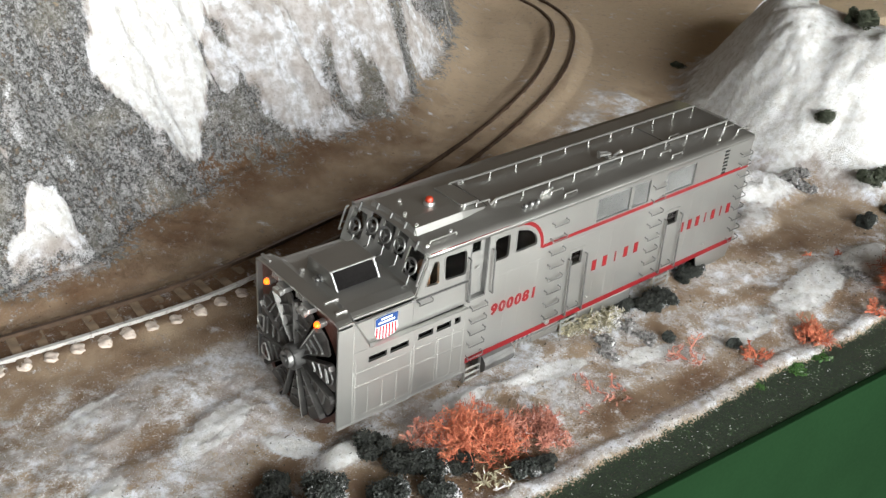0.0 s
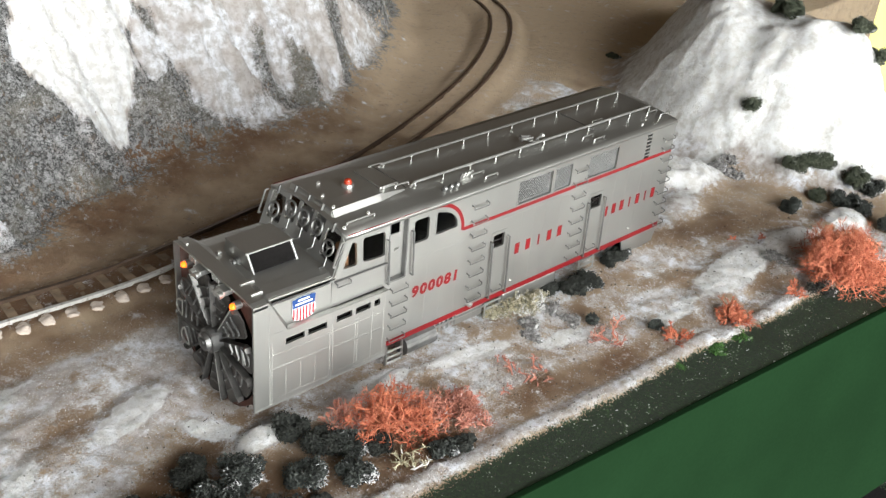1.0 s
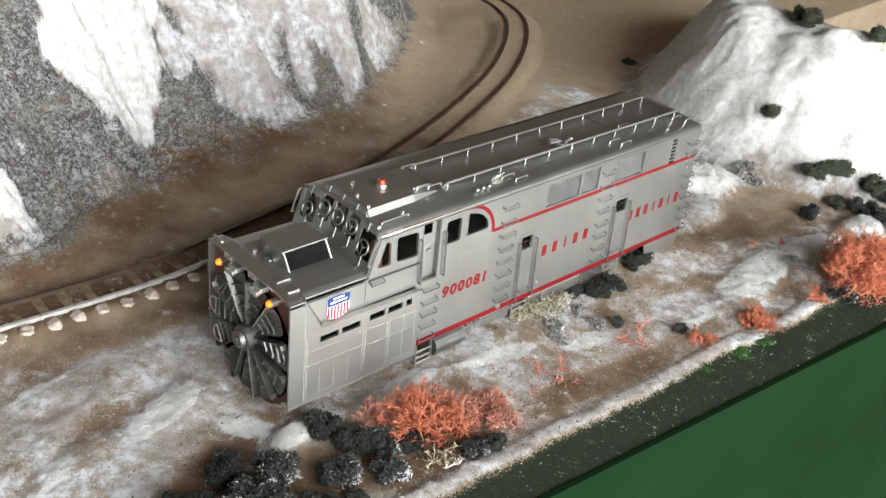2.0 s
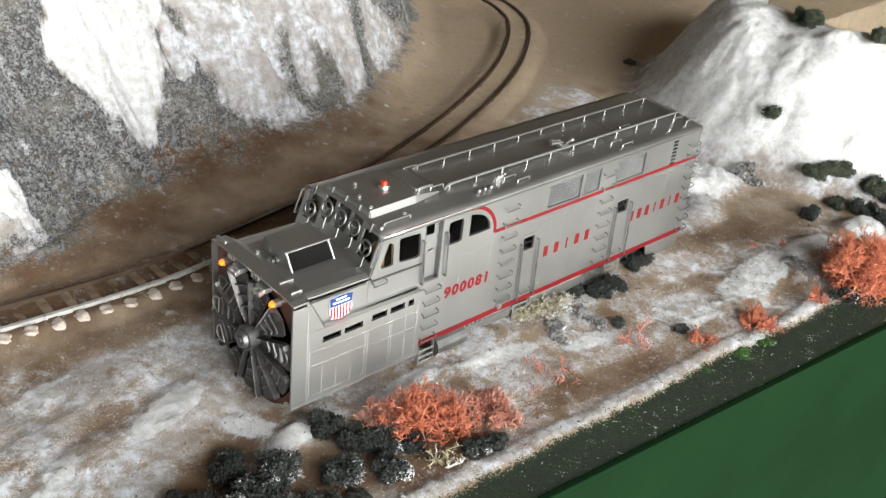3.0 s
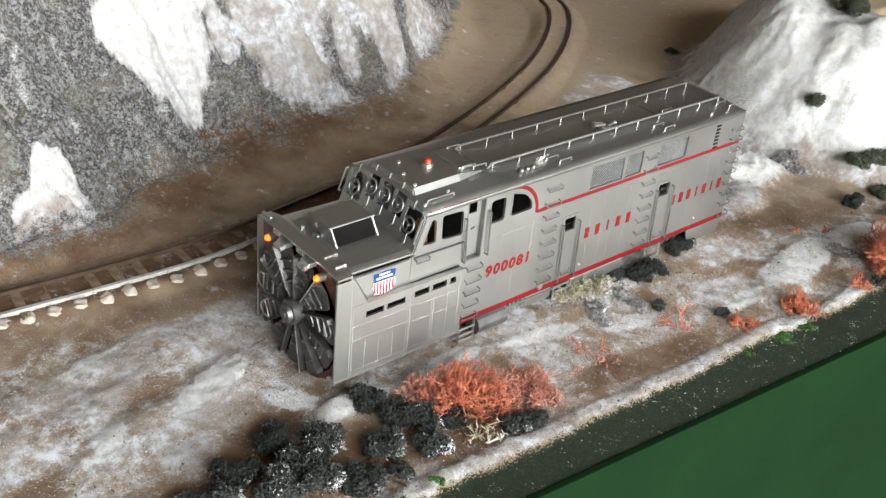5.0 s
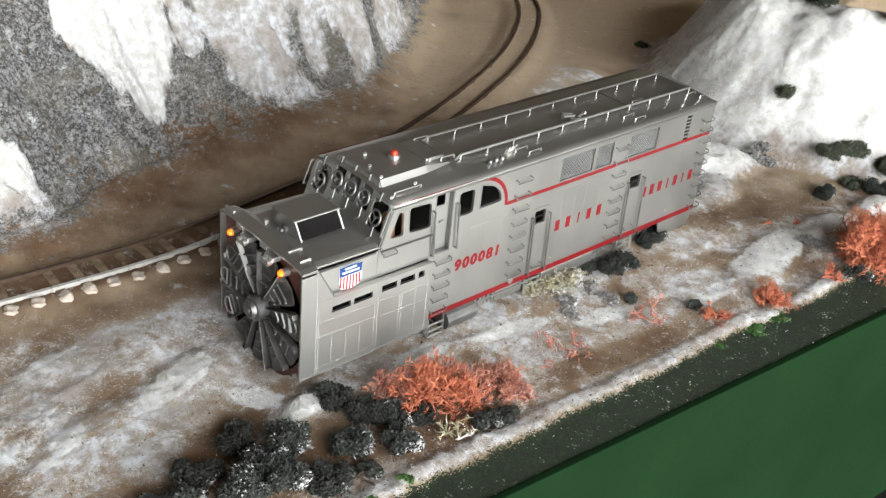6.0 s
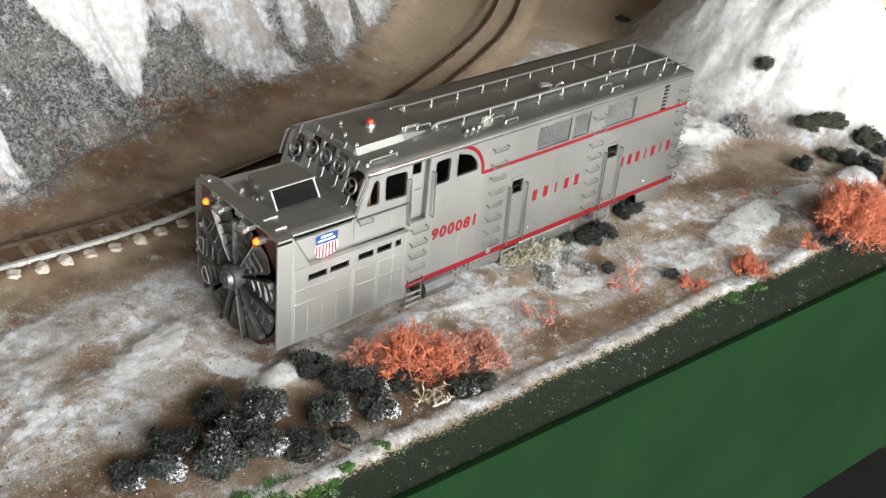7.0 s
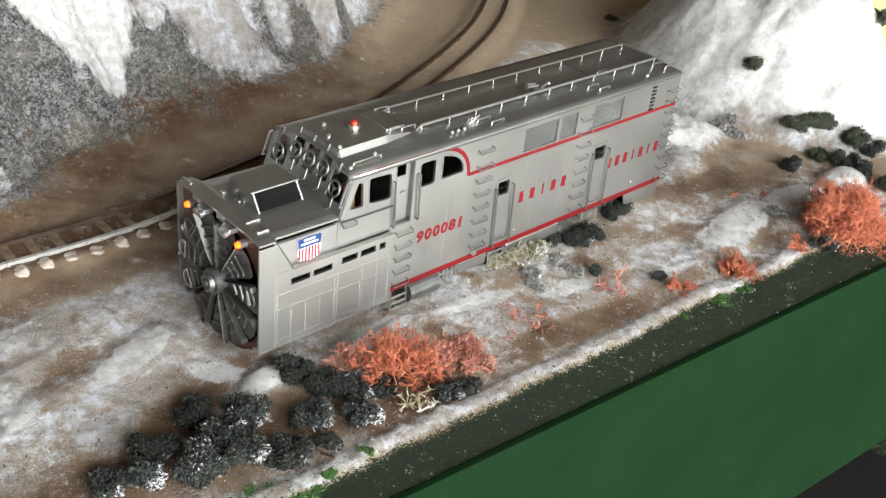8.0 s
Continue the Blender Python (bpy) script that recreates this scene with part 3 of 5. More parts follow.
# ---- the narrow track behind ----
def build_track():
    gauge, top = 0.52, -0.17
    t = thing("railway_track", (1, 7.7, -0.36), "narrow model railway track, half buried in brown dirt and snow", "track")
    tang = np.gradient(CENTRE, axis=0)
    tang /= np.hypot(*tang.T)[:, None]
    side = np.stack([-tang[:, 1], tang[:, 0]], 1)
    for s, lo, hi, mt, label in ((-gauge, -20, 3.5, RAILHEAD, "snow-dusted rail"), (-gauge, 3.5, 60, RAIL, "rusty brown rail"), (gauge, -20, 60, RAIL, "rusty brown rail")):
        run = (CENTRE[:, 0] >= lo) & (CENTRE[:, 0] <= hi + 0.1)
        line = (CENTRE + side * s)[run]
        prof = [(-0.11, -0.20), (-0.04, -0.15), (-0.035, -0.06), (-0.06, -0.045), (-0.06, 0.0), (0.06, 0.0), (0.06, -0.045), (0.035, -0.06), (0.04, -0.15), (0.11, -0.20)]
        line, sd = line[::3], side[run][::3]
        vs = np.array([[(p[0] + q[0] * u, p[1] + q[1] * u, top + w) for u, w in prof] for p, q in zip(line, sd)]).reshape(-1, 3)
        k = len(prof)
        fs = [(i * k + j, i * k + (j + 1) % k, (i + 1) * k + (j + 1) % k, (i + 1) * k + j) for i in range(len(line) - 1) for j in range(k)]
        arrays("rail", vs, fs, mt, None, t)["label"] = label
    # sleepers, each with a crust of snow on its near end where the snow reaches
    rng = random.Random(3)
    bm = box(bmesh.new(), -0.14, 0.14, -0.92, 0.92, -0.16, 0.0, 0.025)
    tie = bpy.data.meshes.new("tie")
    for v in bm.verts:
        v.co *= U
    bm.to_mesh(tie)
    tie.materials.append(TIE)
    bm = ball(bmesh.new(), (0, 0, 0), 0.20, 3, 0.55)
    for v in bm.verts:
        v.co.y *= 1.25
        v.co += Vector(noise.noise_vector(v.co * 7)) * 0.075
        v.co *= U
    crust = bpy.data.meshes.new("snow_crust")
    for f in bm.faces:
        f.smooth = True
    bm.to_mesh(crust)
    crust.materials.append(SNOWLUMP)
    for i in range(20, len(CENTRE) - 10, 7):
        p, a = CENTRE[i], math.degrees(math.atan2(tang[i][1], tang[i][0]))
        if p[0] > 3.6:
            break
        tie_ob = new("tie", tie)
        tie_ob.parent = t
        tie_ob.matrix_basis = pose((p[0] - 1) * U, (p[1] - 7.7) * U, (-0.29 + 0.36 + rng.uniform(-0.02, 0.015)) * U, 0, 0, a + rng.uniform(-2, 2))
        if p[0] < 2.6:
            q = p - side[i] * (0.86 + rng.uniform(-0.05, 0.08))
            c_ob = new("snow_crust", crust)
            c_ob.parent = t
            c_ob.matrix_basis = pose((q[0] - 1) * U, (q[1] - 7.7) * U, (-0.33 + 0.36 + rng.uniform(-0.03, 0.02)) * U, 0, 0, a + rng.choice((0, 180)) + rng.uniform(-15, 15))


build_track()


# ---- the snow plough locomotive ----
BW = 3.24  # width of the body; its near side lies at y = 0
MID = BW / 2
HOOD = -0.22  # the near side of the fan hood
EAVE = 4.12
FLOOR = 0.17
NUMBER = "900081"


def near(u, v, d):
    return Vector((u, d, v))


def far(u, v, d):
    return Vector((u, BW - d, v))


def hood_near(u, v, d):
    return Vector((u, HOOD + d, v))


def hood_far(u, v, d):
    return Vector((u, BW - HOOD - d, v))


QUARTER = [(2.74, 3.22), (3.17, 3.19), (3.13, 3.86), (2.99, 3.90)]
WINDOW = [(3.36, 3.20), (4.07, 3.16), (4.04, 3.88), (3.33, 3.92)]
DOORWAY = [(4.20, 2.26), (4.82, 2.26), (4.82, 4.02), (4.20, 4.02)]
SQUARE = rounded(5.02, 5.54, 3.17, 3.87, 0.09)
ARCH = [(5.80, 3.20), (6.58, 3.22)] + [(6.58 - 0.80 * (1 - math.cos(radians(a))), 3.26 + 0.60 * math.sin(radians(a))) for a in range(8, 84, 12)] + [(5.80, 3.90)]
GRILLES = [(8.90, 10.28), (10.42, 11.13), (11.90, 13.24)]
CAB_DOORS = [(7.98, 8.66), (12.16, 12.92)]


def add_rivets(loco):
    rows = []
    for x in (0.45, 0.52, 0.92, 1.36, 1.80, 2.24, 2.34, 3.05, 3.13, 3.60, 3.98):
        low = x in (0.92, 1.36, 1.80)
        rows += [(x, HOOD - 0.001, z) for z in np.arange(0.2, 1.12 if low else (2.95 if x == 0.45 else 2.1), 0.095) if not (1.80 < z < 2.08 and x > 0.8)]
    for z, x0, x1 in ((1.24, 0.45, 2.3), (1.14, 2.45, 3.95), (0.32, 0.45, 2.2), (0.30, 2.45, 4.0), (1.66, 0.45, 4.0)):
        rows += [(x, HOOD - 0.001, z - 0.02 * (x - x0)) for x in np.arange(x0, x1, 0.095)]
    for k in range(14):
        rows.append((0.43 + 0.04 * k, HOOD - 0.001 + 0.014 * k, 3.1 - 0.068 * k))
    vs, fs = studs(rows, 0.021, (0, -1, 0))
    arrays("rivets", vs, fs, SILVER, None, loco)["kind"] = "stuff"
    rows = []
    for x in (2.5, 2.62, 3.05, 3.62, 5.02, 5.6, 6.15, 6.75, 9.2, 9.75, 10.2, 10.85, 13.4, 14.0, 14.7, 15.3):
        rows += [(x, -0.001, z) for z in np.arange(2.2 if x < 4 else 0.45, 2.85, 0.11)]
    for x in np.arange(4.95, 7.0, 0.11):
        rows.append((x, -0.001, 2.67))
    for x in np.arange(2.6, 4.1, 0.11):
        rows.append((x, -0.001, 2.34))
    for x in np.arange(7.2, 15.4, 0.14):
        rows.append((x, -0.001, 2.86))
    vs, fs = studs(rows, 0.015, (0, -1, 0))
    arrays("rivets", vs, fs, SILVER, None, loco)["kind"] = "stuff"


def pane(loco, outline, place, depth, parent=None):
    bm = bmesh.new()
    plate(bm, outline, [], lambda u, v, d: place(u, v, d + depth), 0.02)
    ob = part("window_pane", bm, GLASS, loco)
    ob.visible_shadow = False
    bm = rim(bmesh.new(), outline, place, 0.035, 0.018)
    part("window_frame", bm, SILVER, loco)
    return ob


def side_wall(loco, place, name):
    outer = [(4.1, FLOOR), (16.22, FLOOR), (16.05, EAVE), (2.84, EAVE), (2.42, 3.02), (2.40, 2.2), (4.1, 2.2)]
    holes = [soft_poly(QUARTER, 0.09), soft_poly(WINDOW, 0.10), DOORWAY, SQUARE, soft_poly(ARCH, 0.06, 2)]
    holes += [[(a + 0.10, 1.99), (b - 0.14, 1.99), (b - 0.14, 2.42), (a + 0.10, 2.42)] for a, b in CAB_DOORS]
    holes += [[(a, 3.17), (b, 3.17), (b, 3.89), (a, 3.89)] for a, b in GRILLES]
    holes += [[(14.66, 3.10 + 0.125 * k), (14.90, 3.10 + 0.125 * k), (14.88, 3.175 + 0.125 * k), (14.64, 3.175 + 0.125 * k)] for k in range(7)]
    bm = plate(bmesh.new(), outer, holes, place, 0.07)
    part(name, bm, SILVER, loco, "silver painted side wall with windows and grilles")
    for outline in (soft_poly(QUARTER, 0.09), soft_poly(WINDOW, 0.10), SQUARE, soft_poly(ARCH, 0.06, 2)):
        pane(loco, outline, place, 0.03)


def grab(loco, x, z, length, place=near, out=0.11, r=0.017, name="grab_iron", material=GREYMETAL):
    """A drop grab: two stand-offs with the bar hanging a little below them."""
    bm = bmesh.new()
    drop = 0.085
    a, b = place(x, z, 0.0), place(x, z - 0.01, -out)
    c, d = place(x + length, z - 0.01, -out), place(x + length, z, 0.0)
    e, f = place(x, z - drop, -out), place(x + length, z - drop, -out)
    for p, q in ((a, b), (b, e), (e, f), (f, c), (c, d)):
        rod(bm, p, q, r)
    for p in (a, d):
        ball(bm, p, r * 1.9, 1)
    return part(name, bm, material, loco)


def upright(loco, x, z0, z1, place=near, out=0.11, lean=0.0):
    bm = bmesh.new()
    rod(bm, place(x, z0, -out), place(x - lean, z1, -out), 0.026)
    rod(bm, place(x, z0, 0), place(x, z0, -out), 0.022)
    rod(bm, place(x - lean, z1, 0), place(x - lean, z1, -out), 0.022)
    return part("handrail", bm, GREYMETAL, loco, "thin vertical handrail")


def stripe(loco, place, points, width, name):
    """A painted band along a line of (u, v)."""
    bm = bmesh.new()
    p = [Vector(q) for q in points]
    rows = []
    for i in range(len(p)):
        t = (p[min(i + 1, len(p) - 1)] - p[max(i - 1, 0)]).normalized()
        n = Vector((-t.y, t.x)) * width / 2
        rows.append([bm.verts.new(place(*(p[i] + n), -0.006)), bm.verts.new(place(*(p[i] - n), -0.006)), bm.verts.new(place(*(p[i] - n), 0.01)), bm.verts.new(place(*(p[i] + n), 0.01))])
    for a, b in zip(rows, rows[1:]):
        for k in range(4):
            bm.faces.new((a[k], b[k], b[(k + 1) % 4], a[(k + 1) % 4]))
    bm.faces.new(rows[0])
    bm.faces.new(rows[-1])
    return part(name, bm, RED, loco, "glossy red painted stripe")


def arch(x):
    """The rise of the roof above the eaves, higher over the cab."""
    return 0.25 if x < 5.3 else max(0.10, 0.25 - 0.11 * (x - 5.3) / 0.9) if x < 6.2 else 0.14 - 0.005 * (x - 6.2)


def roof(loco):
    """A low arch with rounded shoulders, swept along the body."""
    prof = []
    for i in range(15):
        t = i / 14
        y = -0.014 + (BW + 0.028) * t
        s = abs(2 * t - 1)
        prof.append((y, 1 - s**2.6))
    bm = bmesh.new()
    rows = []
    for x in (2.80, 3.6, 5.3, 6.2, 9.0, 13.0, 16.0, 16.1):
        drop = 0.05 if x > 16.05 else 0.0
        rows.append([bm.verts.new((x, y, EAVE + arch(x) * z - drop)) for y, z in prof] + [bm.verts.new((x, y, EAVE + arch(x) * z - 0.10)) for y, z in reversed(prof)])
    for a, b in zip(rows, rows[1:]):
        n = len(a)
        for k in range(n):
            bm.faces.new((a[k], a[(k + 1) % n], b[(k + 1) % n], b[k]))
    bm.faces.new(rows[0])
    bm.faces.new(list(reversed(rows[-1])))
    ob = part("roof", bm, SILVER, loco, "silver arched roof in shade")
    for poly in ob.data.polygons:
        poly.use_smooth = True
    return ob


def roof_z(y, x=9.0):
    return EAVE + arch(x) * (1 - abs(2 * y / BW - 1) ** 2.6)


def grille(loco, a, b, place):
    z0, z1 = 3.17, 3.89
    g = part("grille", rim(bmesh.new(), [(a, z0), (b, z0), (b, z1), (a, z1)], place, 0.03, 0.012), SILVER, loco, "framed wire mesh grille")
    # a black sheet behind the mesh stands in for the dark inside
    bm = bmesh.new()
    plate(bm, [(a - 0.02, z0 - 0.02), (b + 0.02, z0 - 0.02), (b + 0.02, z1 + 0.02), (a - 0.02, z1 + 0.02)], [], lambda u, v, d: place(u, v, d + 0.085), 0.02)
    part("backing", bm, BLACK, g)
    bm, step, w = bmesh.new(), 0.112, 0.0085
    for sgn in (1, -1):
        c = a - (z1 - z0)
        while c < b + (z1 - z0):
            pts = []
            for zz in (z0, z1):
                u = c + (zz - z0) if sgn > 0 else c + (z1 - zz)
                pts.append((u, zz))
            (u0, v0), (u1, v1) = pts
            lo, hi = sorted((u0, u1))
            if hi > a and lo < b:
                def cut(u):
                    t = (u - u0) / (u1 - u0)
                    return (u, v0 + t * (v1 - v0))
                p = (u0, v0) if a <= u0 <= b else cut(min(max(u0, a), b))
                q = (u1, v1) if a <= u1 <= b else cut(min(max(u1, a), b))
                if (p[0] - q[0]) ** 2 > 1e-5:
                    rod(bm, place(*p, 0.03), place(*q, 0.03), w, 4)
            c += step
    part("wire_mesh", bm, GREYMETAL, g, "crossed bright wires")


def cab_front(loco):
    """The slanted front of the cab with its panes and spinning clear-view discs."""
    base, top, lean = (2.40, 3.05), (2.82, 4.18), None

    def place(u, v, d):
        """u across (y), v up the slope from 0 to 1, d inwards."""
        x = base[0] + (top[0] - base[0]) * v + d
        return Vector((x, u, base[1] + (top[1] - base[1]) * v))

    outer = [(0.0, 0.0), (BW, 0.0), (BW, 0.82), (BW - 0.28, 1.0), (2.62, 1.03), (2.45, 1.22), (0.78, 1.22), (0.62, 1.03), (0.28, 1.0), (0.0, 0.82)]
    panes = [rounded(0.14, 0.72, 0.28, 0.90, 0.06), rounded(0.84, 1.24, 0.50, 1.08, 0.05), rounded(1.36, 1.86, 0.50, 1.08, 0.05), rounded(1.98, 2.38, 0.50, 1.08, 0.05), rounded(2.50, 3.10, 0.28, 0.90, 0.06)]
    part("cab_front", plate(bmesh.new(), outer, panes, place, 0.07), SILVER, loco, "slanted silver cab front with five dark panes")
    for pn in panes:
        bm = plate(bmesh.new(), pn, [], lambda u, v, d: place(u, v, d + 0.03), 0.02)
        part("windshield_pane", bm, GLASS, loco).visible_shadow = False
        cu = sum(p[0] for p in pn) / len(pn)
        cv = sum(p[1] for p in pn) / len(pn)
        wide = max(p[0] for p in pn) - min(p[0] for p in pn)
        c = place(cu, cv - (0.04 if wide > 0.55 else 0.0), -0.05)
        axis = Vector((-0.94, 0, 0.35))
        bm = ring(bmesh.new(), c, axis, 0.20, 0.032, 20, 6)
        for k in range(3):
            a = 2 * math.pi * k / 3 + 0.4
            q = axis.to_track_quat("Z", "Y")
            rod(bm, c, c + q @ Vector((0.2 * math.cos(a), 0.2 * math.sin(a), 0)), 0.02, 5)
        ball(bm, c, 0.055, 1)
        disc = part("clear_view_screen", bm, GREYMETAL, loco, "round spinning window ring on its bracket")
        bm = bmesh.new()
        rod(bm, place(cu + 0.06, cv + 0.30, -0.03), place(cu + 0.02, cv + 0.52, -0.06), 0.035, 6)
        rod(bm, place(cu - 0.04, cv - 0.22, -0.03), place(cu - 0.10, cv - 0.42, -0.08), 0.02, 5)
        rod(bm, place(cu - 0.10, cv - 0.42, -0.08), place(cu - 0.02, cv - 0.46, -0.14), 0.02, 5)
        part("bracket", bm, GREYMETAL, disc)
    # wiper bars at the corners
    for u in (-0.03, BW + 0.03):
        bm = bmesh.new()
        rod(bm, place(u, 0.30, -0.03), place(u, 0.30, -0.12), 0.022)
        rod(bm, place(u, 0.30, -0.12), place(u, 0.85, -0.12), 0.026)
        rod(bm, place(u, 0.85, -0.12), place(u, 0.85, -0.03), 0.022)
        part("handrail", bm, STEEL, loco)


def cab_roof_box(loco):
    """The raised middle of the cab roof, whose sloping sides taper away rearwards."""
    bm = bmesh.new()
    sections = []
    for x, top, half_top, half_base in ((2.92, 4.50, 0.88, 0.98), (4.45, 4.49, 0.84, 0.95), (5.30, 4.375, 0.80, 0.84), (5.36, 4.30, 0.80, 0.82)):
        sections.append([bm.verts.new((x, y, z)) for y, z in ((MID - half_base, roof_z(MID - half_base, x) - 0.03), (MID - half_top, top - 0.015), (MID - half_top * 0.5, top + 0.02), (MID + half_top * 0.5, top + 0.02), (MID + half_top, top - 0.015), (MID + half_base, roof_z(MID + half_base, x) - 0.03))])
    for a, b in zip(sections, sections[1:]):
        for k in range(5):
            bm.faces.new((a[k], a[k + 1], b[k + 1], b[k]))
    bm.faces.new(sections[0])
    bm.faces.new(list(reversed(sections[-1])))
    part("raised_cab_roof", bm, SILVER, loco)


def railing(loco, pts, posts, label):
    bm = bmesh.new()
    for a, b in zip(pts, pts[1:]):
        rod(bm, a, b, 0.034, 6)
    r = part("roof_rail", bm, STEEL, loco, label)
    for p in posts:
        bm = rod(bmesh.new(), (p[0], p[1], roof_z(p[1], p[0]) - 0.02), p, 0.019, 6)
        part("post", bm, STEEL, r)
    return r


def fan(loco):
    c = Vector((0.10, MID, 1.30))
    rotor = part("fan_rotor", rod(bmesh.new(), c + Vector((0.30, 0, 0)), c + Vector((0.34, 0, 0)), 1.66, 40), BLACK, loco, "dark back plate of the snow fan")
    bm = rod(bmesh.new(), c + Vector((0.30, 0, 0)), c + Vector((-0.30, 0, 0)), 0.36, 24, 0.34)
    rod(bm, c + Vector((-0.30, 0, 0)), c + Vector((-0.42, 0, 0)), 0.26, 24, 0.23)
    rod(bm, c + Vector((-0.42, 0, 0)), c + Vector((-0.46, 0, 0)), 0.12, 16)
    bmesh.ops.bevel(bm, geom=[e for e in bm.edges if abs(e.verts[0].co.x - e.verts[1].co.x) < 1e-4], offset=0.02, segments=2, affect="EDGES")
    part("hub", bm, GREYMETAL, rotor, "polished round fan hub")
    n = 11
    for k in range(n):
        a0 = 2 * math.pi * k / n + 0.10

        def at(r, w, d):
            """r outwards, w across the blade, d towards the front."""
            o = Vector((0, math.cos(a0), math.sin(a0)))
            s = Vector((0, -math.sin(a0), math.cos(a0)))
            return c + o * r + s * w + Vector((-d, 0, 0))

        bm = bmesh.new()
        rows = []
        for r, half, tw in ((0.36, 0.075, 0.02), (0.8, 0.185, 0.04), (1.3, 0.315, 0.06), (1.58, 0.385, 0.07), (1.69, 0.36, 0.07), (1.72, 0.26, 0.06)):
            # a shallow scoop: one long edge stands forward
            rows.append([bm.verts.new(at(r, w * half, d)) for w, d in ((-1, tw + 0.12), (-0.93, tw + 0.13), (-0.8, tw), (0, tw - 0.04), (0.9, tw + 0.02), (1, tw + 0.02), (1, tw - 0.03), (0, tw - 0.08), (-0.8, tw - 0.05), (-1, tw - 0.04))])
        for p, q in zip(rows, rows[1:]):
            m = len(p)
            for j in range(m):
                bm.faces.new((p[j], p[(j + 1) % m], q[(j + 1) % m], q[j]))
        bm.faces.new(rows[0])
        bm.faces.new(list(reversed(rows[-1])))
        blade = part("blade", bm, DARKMETAL, rotor)
        bm = bmesh.new()
        for r, half in ((0.78, 0.12), (1.06, 0.18), (1.34, 0.24)):
            rod(bm, at(r, -half, 0.10), at(r + 0.05, half, 0.07), 0.028, 5)
            for w in (-half, half):
                ball(bm, at(r + (0.05 if w > 0 else 0), w, 0.10), 0.038, 1)
        part("rib", bm, GREYMETAL, blade)
        bm = bmesh.new()
        if k in (0, 1, 5, 10):
            # a bent cutting lip on the tip
            arc = [at(1.44 + 0.30 * math.sin(radians(t)), -0.02 + 0.24 * math.cos(radians(t)), 0.15) for t in range(0, 181, 30)]
            for p, q in zip(arc, arc[1:]):
                rod(bm, p, q, 0.024, 5)
            rod(bm, arc[0], arc[-1], 0.020, 5)
        else:
            rod(bm, at(0.55, -0.115, 0.16), at(1.70, -0.37, 0.20), 0.018, 5)
        part("cutting_edge", bm, STEEL if k in (0, 10, 4, 8) else GREYMETAL, blade, "bright worn cutting edge")


